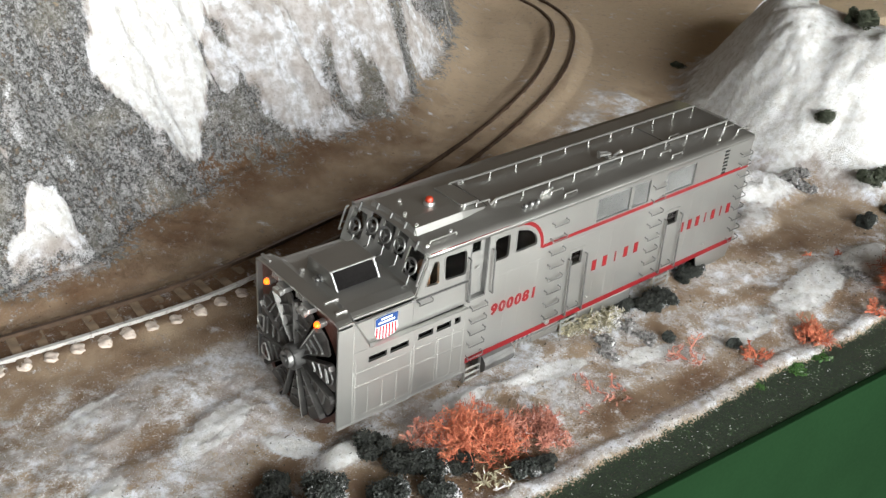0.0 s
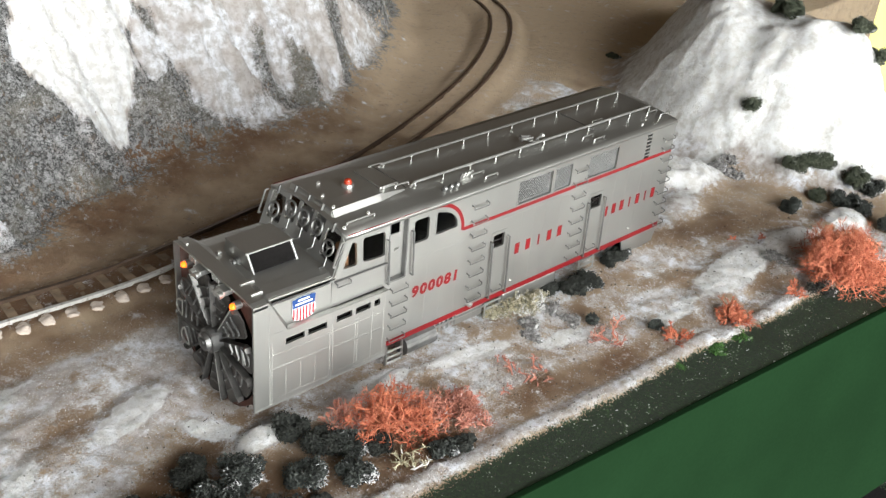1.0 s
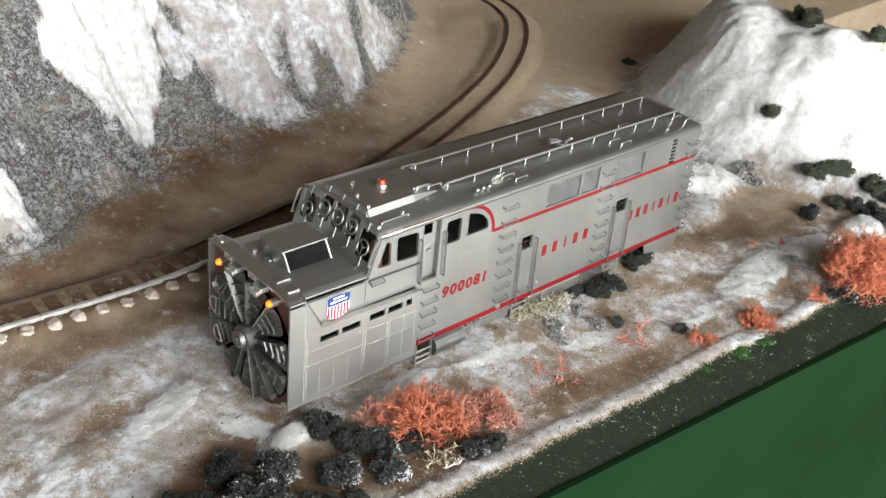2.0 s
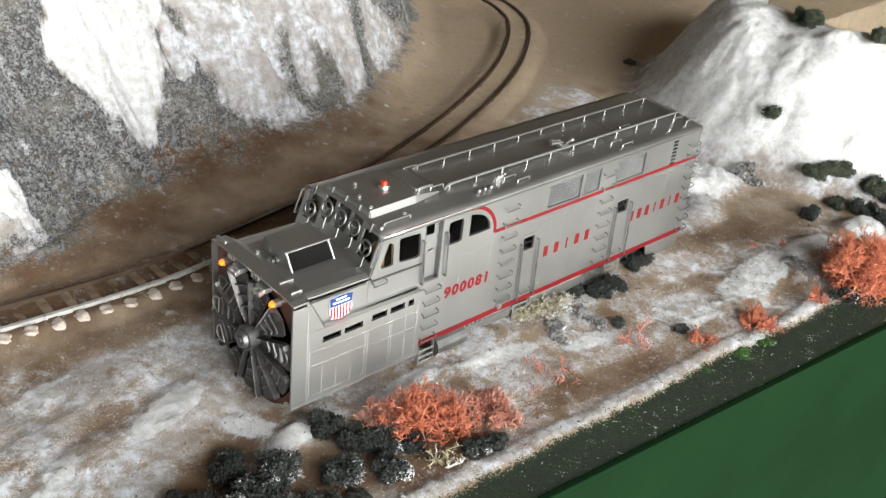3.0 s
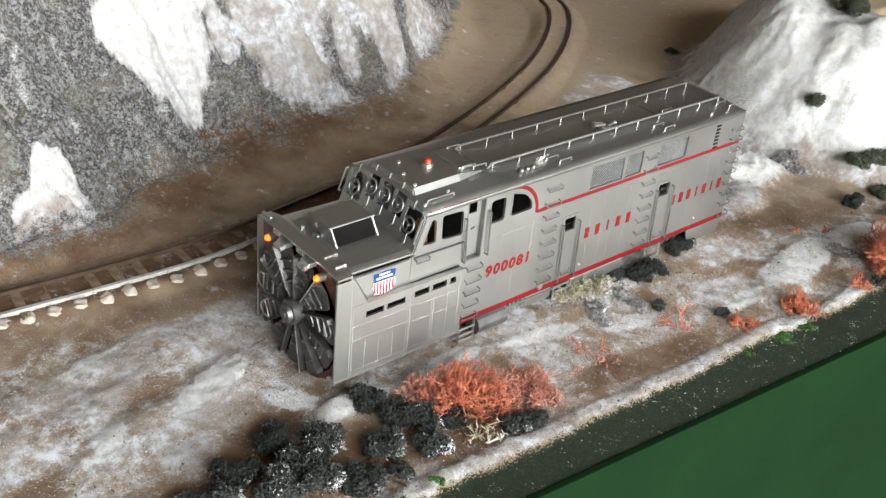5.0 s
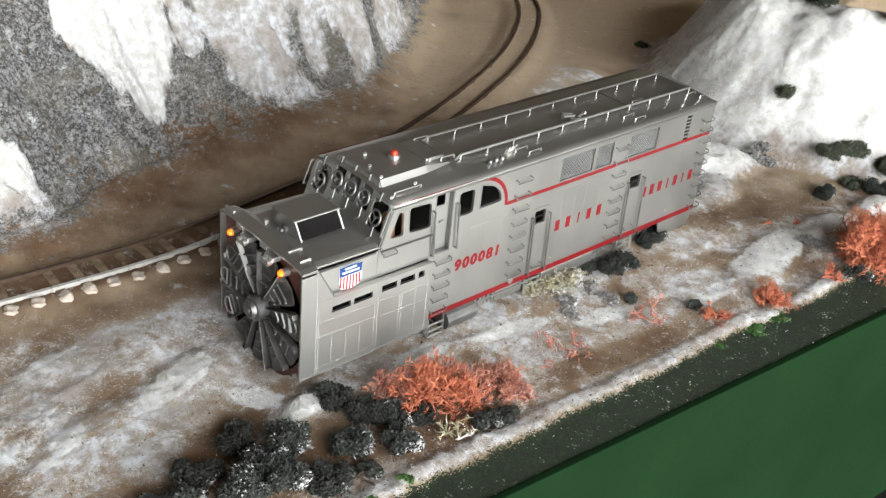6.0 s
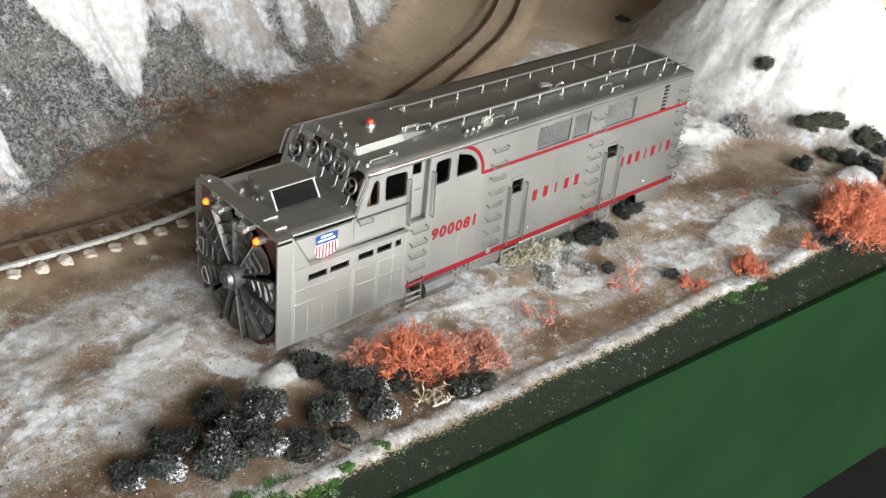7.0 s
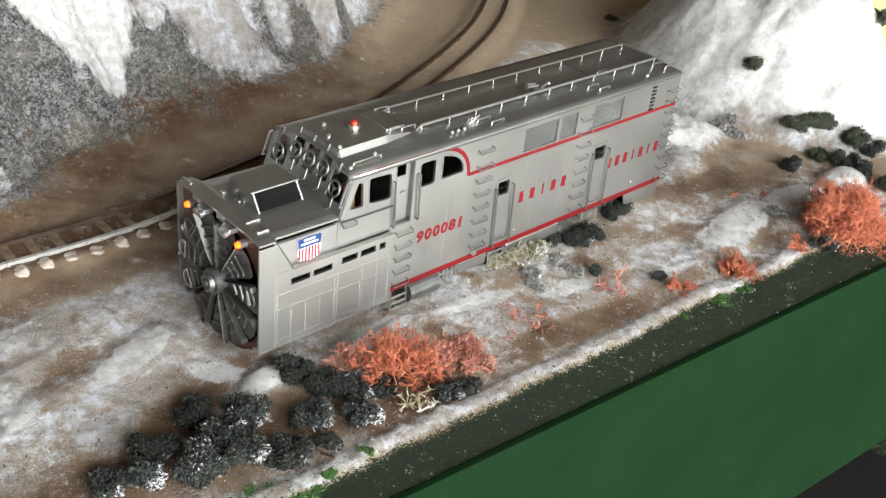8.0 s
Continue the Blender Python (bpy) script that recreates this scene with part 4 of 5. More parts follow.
def fan_hood(loco):
    y0, y1, ztop = HOOD, BW - HOOD, 3.22
    c = (MID, 1.30)
    # side plates with the slots, and the narrower upper part behind
    slots = [(0.90, 1.45, 1.84, 2.01), (1.56, 2.13, 1.84, 2.01), (2.43, 2.91, 1.88, 2.06), (3.03, 3.50, 1.88, 2.06), (3.63, 3.82, 1.88, 2.06)]
    holes = [[(a, z0), (b, z0), (b, z1), (a, z1)] for a, b, z0, z1 in slots]
    outer = [(0, 0.12), (2.2, 0.10), (2.3, 0.14), (4.12, 0.12), (4.12, 2.20), (0.95, 2.24), (0.42, 3.22), (0.0, 3.22)]
    for place, nm in ((hood_near, "hood_side"), (hood_far, "hood_side")):
        part(nm, plate(bmesh.new(), outer, holes, place, 0.06), SILVER, loco, "silver riveted hood side with five slots")
        bm = bmesh.new()
        for a, b in zip(outer, outer[1:4]):
            rod(bm, place(a[0], a[1], 0.0), place(b[0], b[1], 0.0), 0.022, 5)
        part("edge_bead", bm, STEEL, loco)
    bm = bmesh.new()
    for a, b, z0, z1 in slots:
        rim(bm, [(a, z0), (b, z0), (b, z1), (a, z1)], hood_near, 0.025, 0.010)
    part("slot_frame", bm, SILVER, loco)
    for a, b, z0, z1 in ((0.46, 2.28, 1.22, 1.16), (2.46, 4.0, 1.10, 1.05), (0.46, 2.2, 0.26, 0.22), (0.46, 0.92, 2.28, 2.27)):
        part("bead", rod(bmesh.new(), hood_near(a, z0, 0.0), hood_near(b, z1, 0.0), 0.006, 5), SILVER, loco)
    for x in (0.45, 2.30, 4.0):
        part("bead", rod(bmesh.new(), hood_near(x, 0.14, 0.0), hood_near(x, 2.2 if x > 1 else 3.1, 0.0), 0.006, 5), SILVER, loco)
    # black strip behind the slots, painted in place of the shade inside
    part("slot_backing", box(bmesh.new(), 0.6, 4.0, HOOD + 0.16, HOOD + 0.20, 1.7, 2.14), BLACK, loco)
    # ledge, upper sides and the diagonal cheeks
    for s in (0, 1):
        def yy(v):
            return v if s == 0 else BW - v
        pl = near if s == 0 else far
        bm = bmesh.new()
        for quad in (((0.95, HOOD, 2.235), (4.12, HOOD, 2.195), (4.12, 0.0, 2.16), (1.10, 0.0, 2.20)), ((0.42, HOOD, 3.22), (0.95, HOOD, 2.235), (1.10, 0.0, 2.20), (0.56, 0.0, 3.14))):
            top = [bm.verts.new((x, yy(y), z)) for x, y, z in quad]
            low = [bm.verts.new((x + 0.03, yy(y + 0.03), z - 0.04)) for x, y, z in quad]
            bm.faces.new(top)
            bm.faces.new(list(reversed(low)))
            for k in range(4):
                bm.faces.new((top[k], top[(k + 1) % 4], low[(k + 1) % 4], low[k]))
        plate(bm, [(0.55, 3.14), (1.10, 2.18), (2.398, 2.18), (2.398, 3.10)], [], lambda u, v, d: pl(u, v, d), 0.05)
        part("hood_shoulder", bm, SILVER, loco, "sloping ledge of the fan hood")
    # roof of the hood with a rolled edge
    prof = [(0.0, 3.08), (0.05, 3.145), (0.16, 3.19), (0.5, 3.235), (MID, 3.27), (BW - 0.5, 3.235), (BW - 0.16, 3.19), (BW - 0.05, 3.145), (BW, 3.08)]
    bm = bmesh.new()
    rows = []
    for x, wide, lift in ((0.0, 1.0, 0.02), (0.40, 1.0, 0.02), (0.58, 0.0, 0.0), (2.5, 0.0, -0.04)):
        g = [(y + (HOOD if y < MID else -HOOD) * wide * (1 - (1 - abs(2 * y / BW - 1)) ** 2), z + lift + 0.06 * wide * abs(2 * y / BW - 1)) for y, z in prof]
        rows.append([bm.verts.new((x, y, z)) for y, z in g] + [bm.verts.new((x, y, z - 0.06)) for y, z in reversed(g)])
    for a, b in zip(rows, rows[1:]):
        k = len(a)
        for j in range(k):
            bm.faces.new((a[j], a[(j + 1) % k], b[(j + 1) % k], b[j]))
    bm.faces.new(rows[0])
    bm.faces.new(list(reversed(rows[-1])))
    part("hood_roof", bm, SILVER, loco, "silver hood roof with rolled edges")
    # the front ring and the drum behind it
    outline = [(y0 + 0.03, 0.14), (y0 + 0.4, 0.05)] + [(c[0] + 1.90 * math.cos(radians(a)), c[1] + 1.90 * math.sin(radians(a))) for a in range(222, 320, 10)] + [(y1 - 0.4, 0.05), (y1 - 0.03, 0.14), (y1 - 0.03, 3.18), (y0 + 0.03, 3.18)]
    hole = [(c[0] + 1.75 * math.cos(2 * math.pi * i / 48), c[1] + 1.75 * math.sin(2 * math.pi * i / 48)) for i in range(48)]
    part("hood_front", plate(bmesh.new(), outline, [hole], lambda u, v, d: Vector((0.16 + d, u, v)), 0.05), REDDARK, loco, "recessed hood front round the fan, coloured dark red for the lamps' glow")
    bm = bmesh.new()
    rings = [[bm.verts.new((x, c[0] + r * math.cos(2 * math.pi * i / 48), c[1] + r * math.sin(2 * math.pi * i / 48))) for i in range(48)] for x, r in ((0.18, 1.75), (1.0, 1.75), (1.0, 1.80), (0.18, 1.80))]
    for k in range(4):
        for i in range(48):
            bm.faces.new((rings[k][i], rings[k][(i + 1) % 48], rings[(k + 1) % 4][(i + 1) % 48], rings[(k + 1) % 4][i]))
    part("fan_drum", bm, GREYMETAL, loco)
    part("drum_back", rod(bmesh.new(), (0.98, *c), (1.04, *c), 1.78, 40), BLACK, loco)
    # lamps along the top of the front
    for y in (2.86, 0.60):
        lamp = part("warning_lamp", rod(bmesh.new(), (0.16, y, 2.85), (-0.02, y, 2.85), 0.11, 14), STEEL, loco, "chrome warning lamp with lit amber lens")
        part("lens", ball(bmesh.new(), (-0.05, y, 2.85), 0.085, 2), AMBER, lamp, "glowing amber lens")
    for y in (2.14, 1.06):
        head = part("headlight", box(bmesh.new(), -0.12, 0.14, y - 0.2, y + 0.16, 3.0, 3.14, 0.03), STEEL, loco, "finned chrome twin headlight")
        for dy in (-0.10, 0.08):
            part("bulb", rod(bmesh.new(), (-0.10, y + dy, 3.02), (-0.22, y + dy, 3.0), 0.085, 14, 0.095), STEEL, head)
        for k in range(4):
            part("fin", box(bmesh.new(), -0.02 + 0.0, 0.12, y + 0.2 + 0.09 * k, y + 0.24 + 0.09 * k, 3.10, 3.24, 0.01), STEEL, head)
    for x, y, lx, ly in ((0.12, 3.0, 0.02, 0.36), (0.22, 0.66, 0.34, 0.03), (0.55, 2.2, 0.05, 0.05), (0.6, 1.7, 0.05, 0.05), (0.2, 0.15, 0.26, 0.03)):
        bm = bmesh.new()
        box(bm, x, x + lx + 0.05, y, y + ly + 0.05, 3.24, 3.33, 0.015)
        part("lifting_lug", bm, STEEL, loco)
    # the box on the hood; a black sheet stands in for its shaded sloping opening
    bm = bmesh.new()
    pts = [(1.0, 3.18), (1.30, 3.66), (2.20, 3.66), (2.35, 3.18)]
    part("hatch_box", plate(bmesh.new(), pts, [], lambda u, v, d: Vector((0.78 + d, u, v)), 0.05), SILVER, loco, "boxed hatch, its sloping opening closed by a black sheet")
    part("hatch_box", plate(bmesh.new(), pts, [], lambda u, v, d: Vector((2.02 + d, u, v)), 0.05), SILVER, loco)
    part("hatch_top", box(bmesh.new(), 0.76, 2.10, 1.28, 2.22, 3.64, 3.69, 0.012), SILVER, loco)
    part("hatch_back", box(bmesh.new(), 0.80, 2.05, 2.2, 2.26, 3.2, 3.66), SILVER, loco)
    part("hatch_shade", plate(bmesh.new(), [(0.82, 0.0), (2.03, 0.0), (2.03, 1.0), (0.82, 1.0)], [], lambda u, v, d: Vector((u, 1.01 + 0.28 * v + d, 3.255 + 0.39 * v)), 0.03), BLACK, loco, "black sheet painted as the shade in the hatch opening")
    bm = bmesh.new()
    rod(bm, (0.74, 1.27, 3.67), (2.12, 1.27, 3.67), 0.026, 6)
    rod(bm, (0.80, 1.27, 3.66), (0.80, 0.98, 3.24), 0.026, 6)
    rod(bm, (2.06, 1.27, 3.66), (2.06, 0.98, 3.24), 0.026, 6)
    part("hatch_trim", bm, STEEL, loco, "bright metal edge trim")
    bm = rod(bmesh.new(), (0.70, 1.65, 3.30), (0.78, 1.65, 3.30), 0.11, 12)
    ball(bm, (0.66, 1.65, 3.30), 0.07, 1)
    part("horn", bm, GREYMETAL, loco)
    # emblem on the shoulder, a striped shield
    em = thing_part(loco)
    return em


def thing_part(loco):
    x0, w, z0, h = 1.20, 0.70, 2.17, 0.72
    shield = [(0, 0.98), (0.5, 1.02), (1, 0.98), (0.97, 0.62), (1.0, 0.40), (0.88, 0.14), (0.5, 0.0), (0.12, 0.14), (0.0, 0.40), (0.03, 0.62)]
    pl = lambda u, v, d: Vector((x0 + u * w, d - 0.036, z0 + v * h))
    e = part("emblem", plate(bmesh.new(), shield, [], pl, 0.012), WHITE, loco, "striped shield emblem in red, white and blue")
    pl2 = lambda u, v, d: Vector((x0 + u * w, d - 0.040, z0 + v * h))
    part("blue_field", plate(bmesh.new(), [(0.005, 0.975), (0.5, 1.015), (0.995, 0.975), (0.965, 0.62), (0.035, 0.62)], [], pl2, 0.008), BLUE, e)
    for k in range(7):
        a, b = 0.05 + k * 0.135, 0.05 + k * 0.135 + 0.072
        foot = 0.03 + 0.22 * abs((a + b) - 1) ** 2
        part("red_bar", plate(bmesh.new(), [(a, foot + 0.02), (b, foot + 0.02), (b, 0.60), (a, 0.60)], [], pl2, 0.008), DECALRED, e)
    for z, a, b in ((0.86, 0.26, 0.74), (0.72, 0.14, 0.86)):
        part("white_bar", plate(bmesh.new(), [(a, z), (b, z), (b, z + 0.07), (a, z + 0.07)], [], lambda u, v, d: Vector((x0 + u * w, d - 0.043, z0 + v * h)), 0.006), WHITE, e)
    return e


def painted_number(loco):
    """The fleet number in red, each figure of its own."""
    x = 5.10
    for ch in NUMBER:
        cu = bpy.data.curves.new("figure", "FONT")
        cu.body, cu.size, cu.extrude, cu.shear, cu.offset = ch, 0.46, 0.004, 0.08, 0.020
        tmp = bpy.data.objects.new("figure", cu)
        me = bpy.data.meshes.new_from_object(tmp)
        bm = bmesh.new()
        bm.from_mesh(me)
        for v in bm.verts:
            v.co = Vector((x + v.co.x * 1.02, -0.004 + 0 * v.co.z - max(0, v.co.z), 1.46 + v.co.y * 0.98))
        part("figure", bm, RED, loco, "red painted figure")
        bpy.data.objects.remove(tmp)
        x += 0.295 if ch != "1" else 0.2


def letter_bars(loco):
    """Lettering that stays plain: bars of the words' size and colour."""
    for x0, x1, n, thin in ((8.96, 11.26, 5, (2,)), (12.98, 15.76, 7, (3, 5))):
        step = (x1 - x0) / n
        for k in range(n):
            w = 0.06 if k in thin else 0.18
            cx = x0 + step * (k + 0.4)
            part("lettering_bar", box(bmesh.new(), cx - w / 2, cx + w / 2, -0.008, 0.004, 1.48, 1.83), RED, loco, "red lettering bar")


def side_door(loco, a, b, place):
    bm = plate(bmesh.new(), [(a + 0.04, FLOOR + 0.22), (b - 0.06, FLOOR + 0.22), (b - 0.06, 2.52), (a + 0.04, 2.52)], [[(a + 0.10, 1.99), (b - 0.14, 1.99), (b - 0.14, 2.42), (a + 0.10, 2.42)]], lambda u, v, d: place(u, v, d - 0.016), 0.015)
    door = part("side_door", bm, SILVER, loco, "narrow silver door with a small dark window")
    bm = plate(bmesh.new(), [(a + 0.08, 1.97), (b - 0.12, 1.97), (b - 0.12, 2.44), (a + 0.08, 2.44)], [], lambda u, v, d: place(u, v, d + 0.03), 0.015)
    part("pane", bm, GLASS, door).visible_shadow = False
    part("latch", ball(bmesh.new(), place(a + 0.12, 1.62, -0.03), 0.035, 1), STEEL, door)
    for x, lean in ((a, 0.10), (b, 0.10)):
        upright(loco, x + lean, FLOOR + 0.16, 2.26, place, 0.10, lean)
    grab(loco, a + 0.18, 0.62, 0.42, place)
    # step below the door
    step = bmesh.new()
    for x in (a + 0.06, b - 0.02):
        rod(step, place(x, FLOOR, -0.02), place(x, FLOOR - 0.48, -0.06), 0.035, 4)
    for z in (FLOOR - 0.05, FLOOR - 0.24, FLOOR - 0.46):
        rod(step, place(a + 0.06, z, -0.05), place(b - 0.02, z, -0.05), 0.035, 4)
    part("step", step, SILVER, loco, "small ladder step below the floor")


def underbody(loco):
    part("underframe", box(bmesh.new(), 1.2, 16.0, 0.35, BW - 0.35, -0.15, FLOOR + 0.02), GREYMETAL, loco)
    for place in (near, far):
        # tanks and skirts
        y = place(0, 0, 0.30).y
        part("air_tank", rod(bmesh.new(), (4.95, place(0, 0, 0.1).y, -0.12), (6.05, place(0, 0, 0.1).y, -0.12), 0.30, 18), GREYMETAL, loco, "grey round air tank")
        bm = box(bmesh.new(), 6.9, 8.0, min(y, place(0, 0, 0.02).y), max(y, place(0, 0, 0.02).y), -0.22, FLOOR, 0.04)
        part("tool_box", bm, SILVER, loco)
        bm = box(bmesh.new(), 8.8, 11.2, min(y, place(0, 0, 0.02).y), max(y, place(0, 0, 0.02).y), -0.30, FLOOR, 0.08)
        part("fuel_tank", bm, SILVER, loco, "long silver fuel tank skirt")
        bm = plate(bmesh.new(), [(14.3, FLOOR), (16.2, FLOOR), (16.05, -0.36), (14.9, -0.46), (14.42, -0.20)], [], place, 0.05)
        part("rear_skirt", bm, SILVER, loco, "rounded silver rear skirt")
        # bogies
        for cx in (6.4, 13.6):
            bm = box(bmesh.new(), cx - 1.0, cx + 1.0, min(place(0, 0, 0.4).y, place(0, 0, 0.55).y), max(place(0, 0, 0.4).y, place(0, 0, 0.55).y), -0.35, -0.02, 0.05)
            for dx in (-0.65, 0.65):
                rod(bm, (cx + dx, place(0, 0, 0.36).y, -0.22), (cx + dx, place(0, 0, 0.5).y, -0.22), 0.13, 10)
                rod(bm, (cx + dx * 0.4, place(0, 0, 0.36).y, -0.02), (cx + dx * 0.4, place(0, 0, 0.36).y, -0.30), 0.05, 6)
            bogie = part("bogie", bm, GREYMETAL, loco, "grey bogie frame deep in the snow")
            for dx in (-0.65, 0.65):
                part("wheel", rod(bmesh.new(), (cx + dx, place(0, 0, 0.62).y, -0.24), (cx + dx, place(0, 0, 0.82).y, -0.24), 0.36, 22), DARKMETAL, bogie)
        # pipes and brackets under the cab
        bm = bmesh.new()
        for x in (6.1, 6.3, 6.45, 6.62, 6.8):
            rod(bm, place(x, FLOOR, 0.02), place(x + 0.04, -0.18, 0.05), 0.03, 5)
        rod(bm, place(6.0, 0.05, 0.0), place(8.2, 0.05, 0.0), 0.028, 5)
        part("pipework", bm, STEEL, loco)
    cab_step = bmesh.new()
    for x in (4.30, 4.86):
        rod(cab_step, near(x, 0.2, -0.03), near(x - 0.02, -0.42, -0.07), 0.04, 4)
    for z in (-0.02, -0.22, -0.40):
        rod(cab_step, near(4.30, z, -0.06), near(4.86, z, -0.06), 0.035, 4)
    part("cab_step", cab_step, SILVER, loco, "small ladder below the cab door")
    part("rear_coupler", box(bmesh.new(), 16.2, 16.7, MID - 0.15, MID + 0.15, -0.1, 0.1, 0.04), GREYMETAL, loco)


def cab_door(loco, place):
    x0, x1, z0, z1 = 4.20, 4.82, 2.26, 4.02
    wz = 3.60
    bm = plate(bmesh.new(), [(x0, z0), (x1, z0), (x1, z1), (x0, z1)], [[(x0 + 0.05, wz), (x1 - 0.17, wz), (x1 - 0.17, z1 - 0.06), (x0 + 0.05, z1 - 0.06)]], lambda u, v, d: place(u, v, d + 0.14), 0.03)
    door = part("cab_door", bm, SILVER, loco, "recessed silver cab door with dark window")
    bm = plate(bmesh.new(), [(x0 + 0.03, wz - 0.02), (x1 - 0.15, wz - 0.02), (x1 - 0.15, z1 - 0.04), (x0 + 0.03, z1 - 0.04)], [], lambda u, v, d: place(u, v, d + 0.16), 0.015)
    part("pane", bm, GLASS, door).visible_shadow = False
    part("door_handle", rod(bmesh.new(), place(x0 + 0.28, 3.12, 0.10), place(x0 + 0.42, 3.14, 0.10), 0.025, 6), STEEL, door)
    bm = bmesh.new()
    for u0, u1, v0, v1 in ((x0 - 0.01, x0 + 0.02, z0, z1), (x1 - 0.03, x1 + 0.01, z0, z1), (x0, x1, z0 - 0.03, z0 + 0.02)):
        plate(bm, [(u0, v0), (u1, v0), (u1, v1), (u0, v1)], [], lambda u, v, d: place(u, v, d - 0.008), 0.15)
    part("door_jamb", bm, GREYMETAL, door)
    for x in (4.12, 4.94):
        upright(loco, x + 0.06, 2.28, 3.62, place, 0.11, 0.06)


def roof_details(loco):
    # warning beacon on its white base
    b = part("beacon_base", rod(bmesh.new(), (3.98, 1.52, 4.48), (3.98, 1.52, 4.60), 0.165, 20, 0.15), STEEL, loco, "bright metal beacon base")
    bm = rod(bmesh.new(), (3.98, 1.52, 4.60), (3.98, 1.52, 4.67), 0.105, 16, 0.10)
    ball(bm, (3.98, 1.52, 4.67), 0.10, 2, 0.6)
    part("beacon_lens", bm, REDLENS, b, "orange-red beacon lens")
    # hatch on the raised roof, and the seam of the engine room roof
    part("roof_hatch", box(bmesh.new(), 4.62, 5.16, 0.98, 2.1, 4.44, 4.53, 0.02), SILVER, loco)
    for x, y in ((4.72, 0.95), (5.1, 2.05), (5.0, 0.82)):
        grab_bar(loco, (x, y, 4.45), (x + 0.42, y - 0.02, 4.45), 0.10)
    for x in (5.42, 12.9):
        bm = bmesh.new()
        ys = [0.85 + (BW - 1.7) * k / 8 for k in range(9)]
        for a, c in zip(ys, ys[1:]):
            rod(bm, (x, a, roof_z(a, x)), (x, c, roof_z(c, x)), 0.022, 5)
        part("roof_seam", bm, GREYMETAL, loco)
    # rails
    z = 4.43
    xs = np.linspace(5.75, 15.7, 11)
    zr = z - 0.07
    railing(loco, [(5.55, 0.88, z - 0.12), (5.75, 0.88, z), (15.75, 0.88, zr), (15.75, BW - 1.02, zr)], [(x, 0.88, z - 0.007 * (x - 5.75)) for x in xs], "thin bright roof handrail")
    railing(loco, [(5.55, BW - 1.02, z - 0.12), (5.75, BW - 1.02, z - 0.04), (15.75, BW - 1.02, zr)], [(x, BW - 1.02, z - 0.04 - 0.003 * (x - 5.75)) for x in xs], "thin bright roof handrail")
    bm = bmesh.new()
    rod(bm, (5.75, 0.97, z - 0.09), (15.7, 0.97, zr - 0.09), 0.022, 5)
    part("lower_rail", bm, STEEL, loco)
    # horn cluster
    h = part("air_horn", box(bmesh.new(), 10.35, 10.65, 1.0, 1.25, 4.28, 4.38, 0.02), STEEL, loco, "chrome air horn cluster on the roof")
    for dx, dy, ln in ((0.0, 0.14, 0.28), (0.0, 0.02, 0.38), (0.0, -0.1, -0.28)):
        bm = rod(bmesh.new(), (10.5, 1.12 + dy, 4.42), (10.5 - ln, 1.12 + dy + 0.05, 4.44), 0.035, 10, 0.05)
        rod(bm, (10.5 - ln, 1.12 + dy + 0.05, 4.44), (10.5 - ln * 1.22, 1.12 + dy + 0.06, 4.44), 0.05, 12, 0.075)
        part("trumpet", bm, STEEL, h)
    # vents and grabs on the near slope
    for k in range(3):
        bm = rod(bmesh.new(), (6.35 + 0.22 * k, 0.42, roof_z(0.42) - 0.02), (6.35 + 0.22 * k, 0.36, roof_z(0.4) + 0.10), 0.075, 10)
        ball(bm, (6.35 + 0.22 * k, 0.36, roof_z(0.4) + 0.10), 0.08, 1)
        part("exhaust_stub", bm, GREYMETAL, loco)
    for k in range(4):
        rd = rod(bmesh.new(), (7.15 + 0.13 * k, 0.62 + 0.02 * k, roof_z(0.7)), (7.2 + 0.13 * k, 0.60, roof_z(0.7) + 0.16), 0.024, 5)
        part("valve_rod", rd, STEEL, loco)
    for x, y in ((3.05, 0.30), (7.5, 0.55), (7.8, 0.30), (12.1, 0.55), (12.35, 0.30), (15.7, 0.40), (15.4, 0.7), (13.2, 1.15)):
        grab_bar(loco, (x, y, roof_z(y, x)), (x + (0.85 if x < 4 else 0.45), y, roof_z(y, x)), 0.08)
    for x, y in ((14.6, 0.28), (3.4, 2.0), (3.1, 1.4), (2.98, 0.78), (2.9, 0.22), (3.8, 0.42)):
        part("lifting_eye", ring(bmesh.new(), (x, y, (4.55 if 0.7 < y < 2.5 and x < 5 else roof_z(y, x) + 0.05)), (0.3, 1, 0), 0.038, 0.012, 10, 5), STEEL, loco)


def grab_bar(loco, a, b, high):
    a, b, up = Vector(a), Vector(b), Vector((0, 0, high))
    bm = rod(bmesh.new(), a, a + up, 0.02, 5)
    rod(bm, a + up, b + up, 0.022, 5)
    rod(bm, b + up, b, 0.02, 5)
    return part("grab_iron", bm, STEEL, loco)


